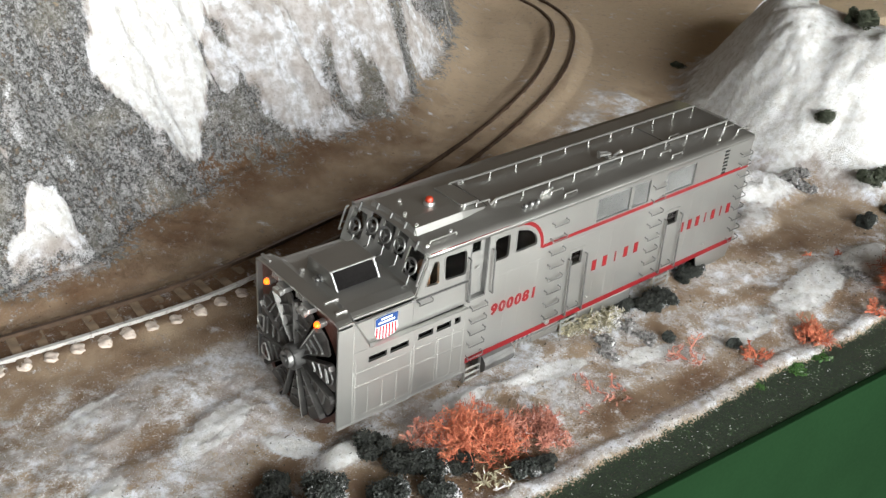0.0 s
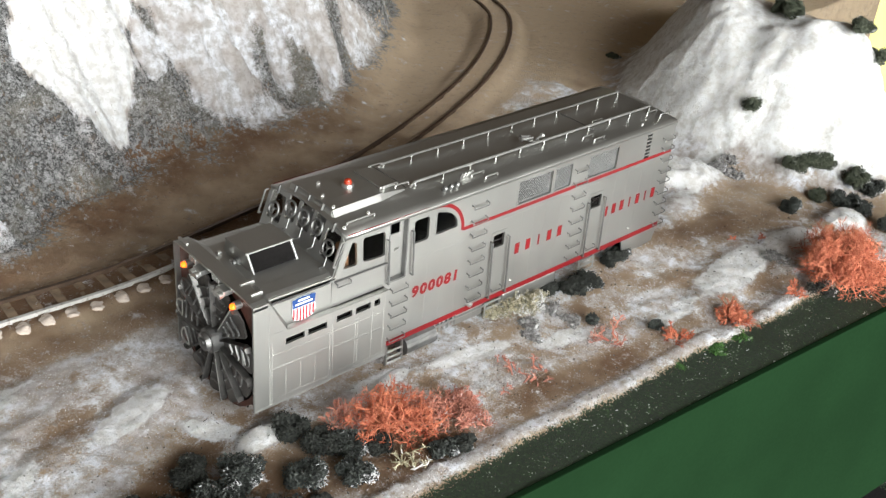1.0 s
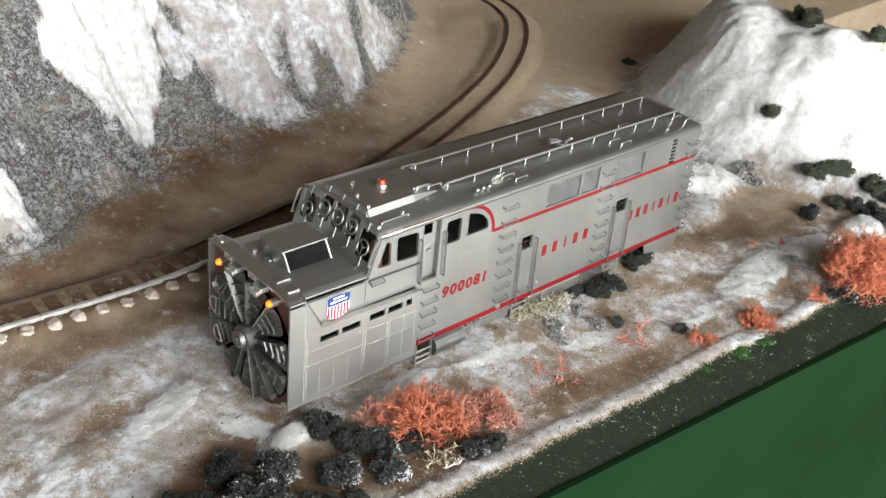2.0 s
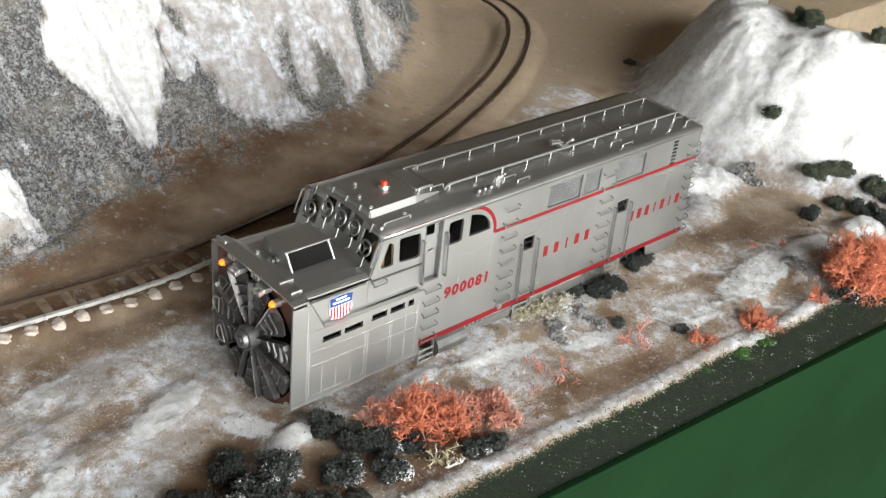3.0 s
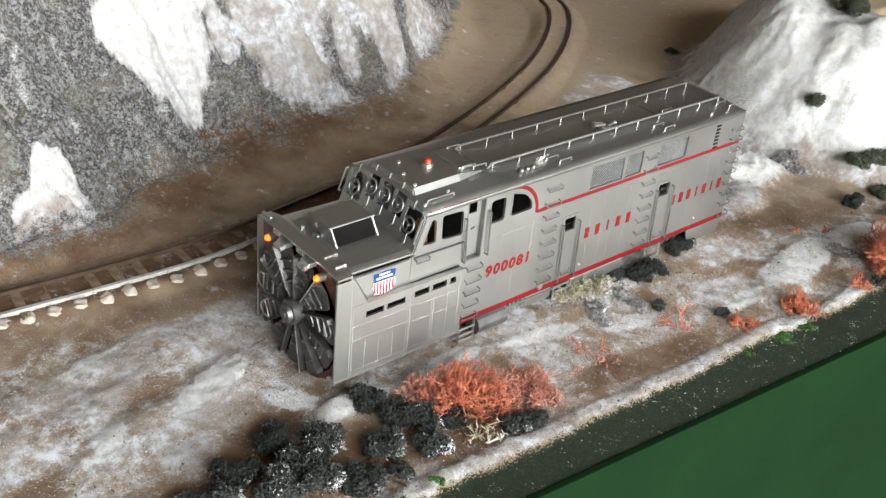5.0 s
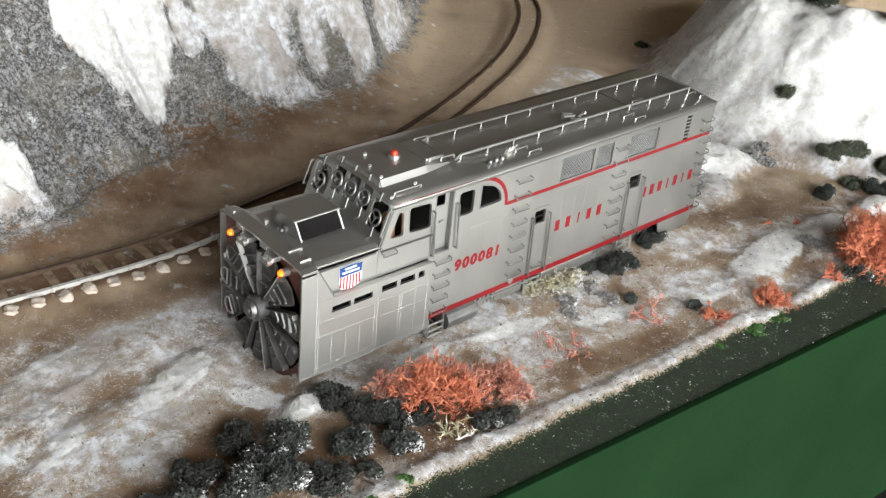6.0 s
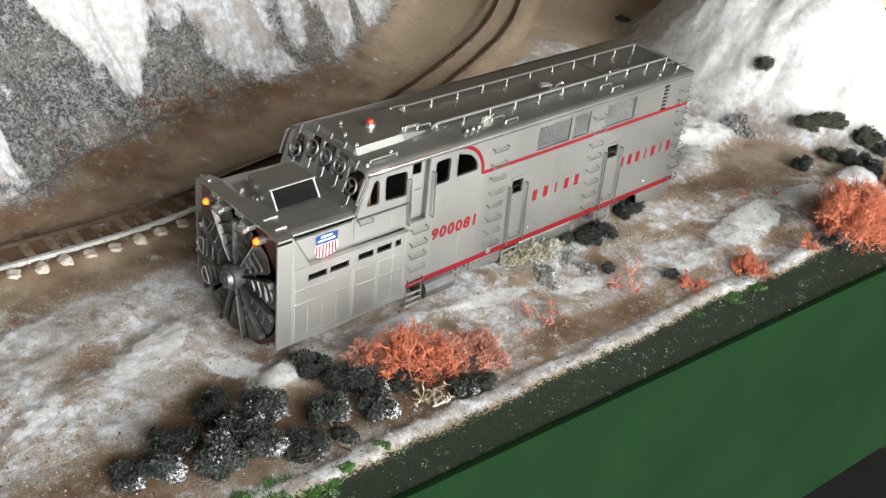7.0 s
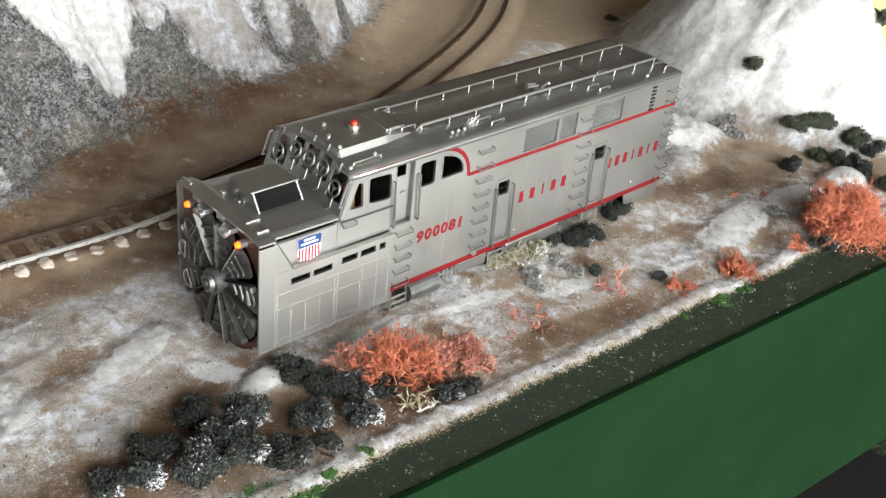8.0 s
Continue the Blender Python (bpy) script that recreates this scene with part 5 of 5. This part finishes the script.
def build_locomotive():
    loco = thing("snow_plough_locomotive", (8, MID, -0.6), "silver model rotary snow plough locomotive with red stripes, standing in snow", "locomotive")
    fan_hood(loco)
    fan(loco)
    side_wall(loco, near, "side_wall")
    side_wall(loco, far, "side_wall")
    roof(loco)
    cab_front(loco)
    cab_roof_box(loco)
    part("rear_wall", plate(bmesh.new(), [(0.02, FLOOR), (BW - 0.02, FLOOR), (BW - 0.02, EAVE), (MID, EAVE + 0.10), (0.02, EAVE)], [], lambda u, v, d: Vector((16.12 - d, u, v)), 0.06), SILVER, loco)
    # plain boxes added inside, coloured black so the openings look dark
    part("cab_floor", box(bmesh.new(), 2.5, 16.0, 0.1, BW - 0.1, 2.12, 2.18), BLACK, loco)
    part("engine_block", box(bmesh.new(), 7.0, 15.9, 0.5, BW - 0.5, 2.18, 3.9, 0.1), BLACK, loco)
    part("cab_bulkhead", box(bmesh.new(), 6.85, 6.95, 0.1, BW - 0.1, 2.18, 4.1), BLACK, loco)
    for place in (near, far):
        for a, b in GRILLES:
            grille(loco, a, b, place)
        for a, b in CAB_DOORS:
            side_door(loco, a, b, place)
        cab_door(loco, place)
        stripe(loco, place, [(4.13, 0.255), (16.2, 0.255)], 0.17, "lower_stripe")
        arc = [(6.80 - 1.02 * (1 - math.cos(radians(a))), 3.08 + 0.98 * math.sin(radians(a))) for a in range(0, 91, 9)]
        stripe(loco, place, [(16.1, 3.05), (6.86, 3.05), (6.80, 3.06)] + arc[1:] + [(5.4, 4.075), (2.86, 4.09)], 0.105, "upper_stripe")
        for k, z in enumerate((3.69, 3.21, 2.79, 2.35, 1.92, 1.49, 1.06, 0.63)):
            grab(loco, 7.10 + 0.012 * k, z, 0.54, place)
        for k, z in enumerate((3.65, 3.19, 2.75, 2.33, 1.87, 1.44, 0.99, 0.55)):
            grab(loco, 11.27 + 0.025 * k, z, 0.53, place)
        for k, z in enumerate((3.62, 3.26, 2.86, 2.44, 2.05, 1.64, 1.23, 0.82, 0.40)):
            grab(loco, 15.50 + 0.04 * k, z, 0.52, place)
        for z in (2.03, 1.62, 1.24, 0.84, 0.43):
            grab(loco, 4.33, z, 0.54, place)
        grab(loco, 2.52, 2.88, 0.42, place, 0.10)
        # drip rails
        bm = rod(bmesh.new(), place(2.48, 2.93, -0.02), place(4.15, 2.91, -0.02), 0.028, 5)
        rod(bm, place(0.62, 3.0, -0.05), place(2.3, 2.98, -0.03), 0.026, 5)
        part("drip_rail", bm, GREYMETAL, loco)
        bm = rod(bmesh.new(), place(7.33, 0.42, 0), place(7.33, 0.42, -0.12), 0.09, 12)
        rod(bm, place(7.33, 0.42, -0.12), place(7.33, 0.42, -0.16), 0.04, 8)
        part("filler_cap", bm, STEEL, loco)
        for x, z in ((9.0, 0.62), (14.5, 0.62)):
            part("lifting_lug", ball(bmesh.new(), place(x, z, -0.03), 0.045, 1), STEEL, loco)
    painted_number(loco)
    letter_bars(loco)
    add_rivets(loco)
    roof_details(loco)
    underbody(loco)


build_locomotive()


def build_figurine():
    """The little painted driver, a plain shape behind the cab's front side window."""
    bm = bmesh.new()
    rod(bm, (3.02, 0.42, 2.20), (3.02, 0.42, 3.40), 0.22, 12, 0.16)
    ball(bm, (2.98, 0.42, 3.58), 0.15, 2)
    rod(bm, (3.0, 0.26, 3.35), (2.82, 0.24, 3.22), 0.055, 8)
    lone("cab_figurine", bm, SKIN, (3.02, 0.42, 2.20), "small brown painted figurine standing inside the cab", "figurine")


build_figurine()


# ---- plants ----
OCTA_V = np.array([(1, 0, 0), (-1, 0, 0), (0, 1, 0), (0, -1, 0), (0, 0, 1), (0, 0, -1)], float)
OCTA_F = np.array([(0, 2, 4), (2, 1, 4), (1, 3, 4), (3, 0, 4), (2, 0, 5), (1, 2, 5), (3, 1, 5), (0, 3, 5)])


def crumbs(rng, centres, sizes):
    """Small crooked crumbs, one island each, at the given centres."""
    n = len(centres)
    turn = np.linalg.qr(rng.normal(size=(n, 3, 3)))[0]
    v = OCTA_V[None] * np.array((1.5, 0.8, 0.38)) * rng.uniform(0.45, 1.5, (n, 6, 1)) * np.asarray(sizes)[:, None, None]
    v = np.einsum("nij,nkj->nki", turn, v) + np.asarray(centres)[:, None]
    f = OCTA_F[None] + 6 * np.arange(n)[:, None, None]
    return v.reshape(-1, 3), f.reshape(-1, 3)


def bush(x, y, r, high, material, label, seed, count=None, name="bush", crumb=0.028, group=""):
    """A low bush of foam crumbs in uneven clumps with gaps between them."""
    rng = np.random.RandomState(seed)
    base = height(x, y) - 0.06
    lumps = rng.randint(9, 15)
    a = rng.uniform(0, 2 * np.pi, lumps)
    d = np.sqrt(rng.uniform(0, 1, lumps)) * r * 0.72
    cl = np.stack([d * np.cos(a), d * np.sin(a), rng.uniform(0.25, 0.62, lumps) * high], 1)
    rad = rng.uniform(0.16, 0.36, lumps) * r
    n = count * 3 if count else int(2600 + 8500 * min(r, 1.2))
    pick = rng.randint(0, lumps, n)
    way = rng.normal(size=(n, 3))
    way /= np.linalg.norm(way, axis=1)[:, None]
    p = cl[pick] + way * (rad[pick] * rng.uniform(0.2, 1.6, n) ** 0.95)[:, None] * (1, 1, min(1.0, high / r * 0.9))
    p = p[p[:, 2] > -0.02]
    p += (x, y, base)
    v, f = crumbs(rng, p, rng.uniform(0.6, 1.4, len(p)) * crumb)
    ob = arrays(name, v, f, material, (x, y, base))
    return tagged(ob, label, "bush", group)


def twig_mesh(rng, stems, reach, high, depth, thick, spread=0.75):
    """Branching twigs: rows of start, end and the two radii."""
    segs = []

    def grow(p, d, length, r, level):
        q = p + d * length
        segs.append((p, q, r, r * 0.7))
        if level == 0:
            return
        for _ in range(rng.randint(2, 4)):
            e = d + rng.normal(size=3) * spread
            e[2] += 0.15
            e /= np.linalg.norm(e)
            grow(q, e, length * rng.uniform(0.6, 0.85), r * 0.72, level - 1)

    for _ in range(stems):
        a = rng.uniform(0, 2 * np.pi)
        p = np.array([rng.normal() * reach * 0.30, rng.normal() * reach * 0.30, 0.0])
        d = np.array([math.cos(a) * 0.8, math.sin(a) * 0.8, rng.uniform(0.3, 1.2)])
        grow(p, d / np.linalg.norm(d), rng.uniform(0.7, 1.2) * high * 0.42, thick, depth)
    return segs


def tubes(segs):
    vs, fs = [], []
    for p, q, r0, r1 in segs:
        d = q - p
        d = d / (np.linalg.norm(d) + 1e-9)
        a = np.cross(d, (0.3, 0.5, 0.8))
        a /= np.linalg.norm(a)
        b = np.cross(d, a)
        k = len(vs)
        for c, r in ((p, r0), (q, r1)):
            for j in range(3):
                t = 2 * math.pi * j / 3
                vs.append(c + r * (a * math.cos(t) + b * math.sin(t)))
        for j in range(3):
            fs.append((k + j, k + (j + 1) % 3, k + 3 + (j + 1) % 3, k + 3 + j))
    return np.array(vs), fs


def shrub(x, y, reach, high, stems, depth, material, label, seed, thick=0.035, spread=0.75, name="shrub", group="", lift=0.0, category="shrub"):
    rng = np.random.RandomState(seed)
    base = height(x, y) - 0.05 + lift
    v, f = tubes(twig_mesh(rng, stems, reach, high, depth, thick, spread))
    ob = arrays(name, v + np.array((x, y, base)), f, material, (x, y, base))
    return tagged(ob, label, category, group)


def build_large_shrub():
    """The bushy red shrub: one woody core and several bunches of fine twigs."""
    x, y = 19.5, -5.25
    base = height(x, y) - 0.05
    t = thing("large_red_shrub", (x, y, base), "large bushy orange-red lichen shrub at the board's edge", "shrub", "red shrubs along the front")
    rng = np.random.RandomState(260)
    for k in range(14):
        a, d = 2 * math.pi * k / 9 + 0.3, (0.0 if k == 0 else 0.55 if k < 9 else 0.3)
        segs = twig_mesh(rng, 24, 0.5, 0.95 if k else 1.3, 4, 0.024, 0.9)
        v, f = tubes(segs)
        arrays("branch", v + np.array((x + d * math.cos(a), y + d * math.sin(a), base + (rng.uniform(0.0, 0.45) if k < 9 else rng.uniform(0.6, 0.95)))), f, TWIGRED, None, t)


def build_plants():
    g = "dark bushes in front of the plough"
    snowy, dark = "dark green foam bush dusted with snow, on brown dirt", "nearly black foam bush on brown dirt"
    rows = [(-2.03, -0.80, 0.66, 0.55, 0), (-1.20, -1.50, 0.62, 0.70, 1), (-2.75, -2.55, 0.80, 0.85, 1), (-1.85, -2.40, 0.72, 0.80, 1), (-2.15, -1.75, 0.60, 0.70, 1), (-3.39, -1.18, 0.55, 0.55, 0), (-4.05, -1.75, 0.60, 0.62, 1), (-4.70, -1.60, 0.42, 0.38, 1),
            (-1.11, -3.05, 0.55, 0.50, 0), (0.06, -2.40, 0.55, 0.52, 1), (0.93, -2.98, 0.55, 0.52, 1), (0.70, -0.78, 0.48, 0.55, 0), (1.13, -1.60, 0.58, 0.55, 0), (1.55, -2.10, 0.50, 0.50, 1), (2.12, -2.48, 0.40, 0.38, 0),
            (3.24, -3.58, 0.40, 0.38, 1), (3.86, -3.70, 0.34, 0.40, 0), (-0.2, -3.3, 0.30, 0.25, 0)]
    for k, (x, y, r, h, s) in enumerate(rows):
        bush(x, y, r, h, BUSHSNOW if s else BUSH, snowy if s else dark, 100 + k, group=g)
    # beside and under the locomotive
    for k, (x, y, r, h) in enumerate(((11.1, -0.10, 0.55, 0.40), (11.7, -0.45, 0.60, 0.36), (12.3, -0.55, 0.50, 0.45), (13.9, -0.10, 0.55, 0.35), (14.6, 0.2, 0.40, 0.3))):
        bush(x, y, r, h, BUSH, "black foam undergrowth beside the locomotive", 140 + k, group="undergrowth along the locomotive")
    for k, (x, y, r, h) in enumerate(((8.5, -0.10, 0.35, 0.24), (9.1, -0.20, 0.50, 0.32), (9.7, -0.25, 0.45, 0.30), (10.3, -0.2, 0.35, 0.22))):
        shrub(x, y, r, h * 1.6, 30, 4, LICHEN, "pale yellow lichen tuft beside the locomotive", 150 + k, 0.028, 0.9, "lichen_tuft", "lichen along the locomotive", category="lichen")
    for k, (x, y, r) in enumerate(((10.1, -0.8, 0.4), (9.0, -1.0, 0.35), (8.6, -1.5, 0.35), (10.2, -1.6, 0.4), (18.5, -3.3, 0.5))):
        bush(x, y, r, 0.22, GREYWEED, "grey weeds half covered by snow", 160 + k, 260, "weed", 0.035, "snowy weeds")
    for k, (x, y) in enumerate(((10.65, -2.05), (12.05, -3.38))):
        bush(x, y, 0.24, 0.42, BUSHSNOW, "small dark foam bush on snowy dirt", 170 + k, 260, crumb=0.034, group="small bushes")
    # red lichen shrubs along the front
    red = "bright orange-red lichen shrub among dark bushes"
    g = "red shrubs along the front"
    for k, (x, y, r, h, m, st) in enumerate(((1.75, -1.25, 0.45, 0.55, TWIGPINK, 14), (2.35, -1.75, 0.55, 0.75, TWIGRED, 22), (2.95, -2.05, 0.65, 0.95, TWIGRED, 30), (3.35, -2.55, 0.50, 0.70, TWIGRED, 20), (3.75, -2.25, 0.55, 0.65, TWIGPINK, 22), (4.35, -2.70, 0.60, 0.62, TWIGPINK, 24), (4.75, -3.20, 0.45, 0.50, TWIGPINK, 18), (4.95, -2.45, 0.45, 0.50, TWIGPINK, 14))):
        shrub(x, y, r * 1.15, h, st, 4, m, red if m is TWIGRED else "faded red lichen shrub dusted with snow", 200 + k, 0.030, 0.8, "red_shrub", g)
    for k, (x, y, h, st) in enumerate(((6.95, -2.45, 0.35, 4), (7.3, -2.9, 0.4, 4), (7.7, -2.75, 0.3, 3), (7.0, -3.2, 0.3, 2), (6.3, -2.9, 0.3, 2), (7.2, -1.9, 0.3, 3))):
        shrub(x, y, 0.5, h, st, 3, TWIGPINK, "sparse red twigs lying in snow", 220 + k, 0.03, 0.8, "red_sprig", "sparse red sprigs")
    for k, (x, y, r, h, st, dp, m) in enumerate(((10.45, -3.0, 0.5, 0.62, 6, 3, TWIGPINK), (12.3, -4.1, 0.5, 0.40, 14, 3, TWIGRED), (14.5, -4.5, 0.38, 0.55, 30, 4, TWIGRED), (17.2, -5.0, 0.3, 0.4, 10, 3, TWIGRED), (18.7, -1.7, 0.2, 0.3, 3, 2, TWIGRED), (19.6, -2.2, 0.2, 0.3, 4, 2, TWIGRED))):
        shrub(x, y, r, h, st, dp, m, "small orange-red lichen shrub on snow", 240 + k, 0.034, 0.8, "red_shrub", "red shrubs along the front")
    build_large_shrub()
    # dark foam added in place of the large shrub's shadow on its left
    bush(18.2, -5.25, 0.6, 0.4, BUSH, "dark foam standing in for the shadow at a red shrub's foot", 262, 300)
    shrub(2.25, -3.45, 0.4, 0.6, 6, 3, LICHEN, "small yellow-green lichen sprig on brown dirt", 263, 0.035, 0.9, "lichen_tuft", category="lichen")
    bm = bmesh.new()
    pts = [(-0.60, -3.02), (-0.50, -3.28), (-0.44, -3.52), (-0.42, -3.82)]
    pts = [(px, py, height(px, py) + 0.06) for px, py in pts]
    for p, q in zip(pts, pts[1:]):
        rod(bm, p, q, 0.032, 5, 0.026)
    rod(bm, pts[1], (-0.33, -3.30, pts[1][2] + 0.07), 0.018, 5)
    lone("fallen_twig", bm, TWIGBROWN, pts[1], "thin brown twig lying on the snow lip", "twig")
    for k, (x, y, r) in enumerate(((-2.3, -3.80, 0.5), (-1.5, -4.15, 0.42), (-3.1, -3.75, 0.45), (-0.75, -4.05, 0.16), (0.35, -4.0, 0.16), (12.6, -4.95, 0.40), (13.9, -5.10, 0.35), (11.2, -4.95, 0.2), (-1.9, -4.3, 0.3))):
        bush(x, y, r * 1.2, 0.08, MOSS, "low bright green moss along the board's edge", 270 + k, 260, "moss", 0.03, "moss along the edge")
    # bushes at the foot of the hill
    rows = [(24.49, -0.27, 0.6, 0.85, BUSHGREEN), (25.09, -0.55, 0.5, 0.7, BUSHGREEN), (25.57, -0.95, 0.5, 0.6, BUSHGREEN), (26.10, -2.05, 0.7, 0.8, BUSHGREEN), (26.36, -2.65, 0.6, 0.7, BUSHSNOW), (22.58, -1.48, 0.5, 0.55, BUSHSNOW), (24.36, -1.54, 0.45, 0.45, BUSHGREEN), (24.79, -2.48, 0.62, 0.62, BUSHSNOW), (24.69, -3.22, 0.6, 0.6, BUSHSNOW),
            (24.4, -4.6, 0.7, 0.7, BUSHSNOW)]
    for k, (x, y, r, h, m) in enumerate(rows):
        bush(x, y, r * 0.9, h, m, "dark green foam bush dusted with snow at the hill's foot", 300 + k, group="bushes at the hill's foot")
    for k, (x, y) in enumerate(((22.5, 1.9), (22.9, 1.3), (23.3, 1.9))):
        bush(x, y, 0.45, 0.35, GREYWEED, "grey weeds half covered by snow", 320 + k, 260, "weed", 0.045, "snowy weeds")
    bush(24.69, 2.19, 0.42, 0.8, BUSHGREEN, "single round dark green bush on the white hillside", 330, 700)
    bush(29.1, 12.65, 0.45, 0.35, BUSHGREEN, "small dark bush on the bare brown dirt", 332, 500)
    # growth along the rim of the hill
    for k, (x, y, r, m) in enumerate(((28.5, 3.4, 0.6, BUSHGREEN), (28.6, 4.2, 0.5, BUSHGREEN), (29.0, 0.7, 0.6, BUSHGREEN), (29.0, 0.0, 0.6, BUSHGREEN))):
        bush(x, y, r, 0.7, m, "grey-green foam bush on the hill's rim", 340 + k, group="bushes on the hill's rim")
    for k, (x, y) in enumerate(((29.5, -0.2), (29.4, -1.2))):
        shrub(x, y, 0.5, 0.6, 36, 4, TWIGRED, "orange-red lichen shrub on the hill's rim", 350 + k, 0.05, 0.8, "red_shrub", "red shrubs on the hill's rim")


build_plants()


# ---- loose bits of foam and grit on the snow and turf ----
def scatter(name, n, seed, xr, depth, size, material, keep, label):
    """Loose bits strewn over the ground where keep(snow, rock, turf) is high."""
    rng = np.random.RandomState(seed)
    x = rng.uniform(*xr, n)
    y = front_edge(x) + rng.uniform(*depth, n)
    z, snow, rock, turf, dust = terrain(x, y)
    ok = rng.uniform(0, 1, n) < keep(snow, rock, turf, x, y)
    p = np.stack([x, y, z + 0.008], 1)[ok]
    v, f = crumbs(rng, p, rng.uniform(*size, len(p)))
    ob = arrays(name, v, f, material, (0, 0, 0))
    tagged(ob, label, "crumbs", kind="stuff")


def build_crumbs():
    scatter("loose_crumbs", 2200, 5, (-8, 24), (0.05, 6.5), (0.010, 0.034), BUSHSNOW, lambda s, r, t, x, y: 1.0 + 0 * x, "scattered dark and pale scenery crumbs")
    scatter("snow_grains", 90000, 6, (-9, 24), (1.2, 13.5), (0.006, 0.016), SNOWGRAIN, lambda s, r, t, x, y: np.clip(s, 0, 1) * (1 - t) * np.where((y > 0) & (y < BW) & (x > 0) & (x < 16), 0, 1), "fine loose grains of powder snow")
    scatter("loam_crumbs", 16000, 8, (-6, 22), (13.5, 22.0), (0.012, 0.034), LOAM, lambda s, r, t, x, y: 0.02 + 0.7 * np.clip(r * 3, 0, 1) * np.clip(1.3 - 1.6 * r, 0, 1) * (1 - np.clip(s, 0, 1)), "dark brown loam crumbs at the mountain's foot")


build_crumbs()
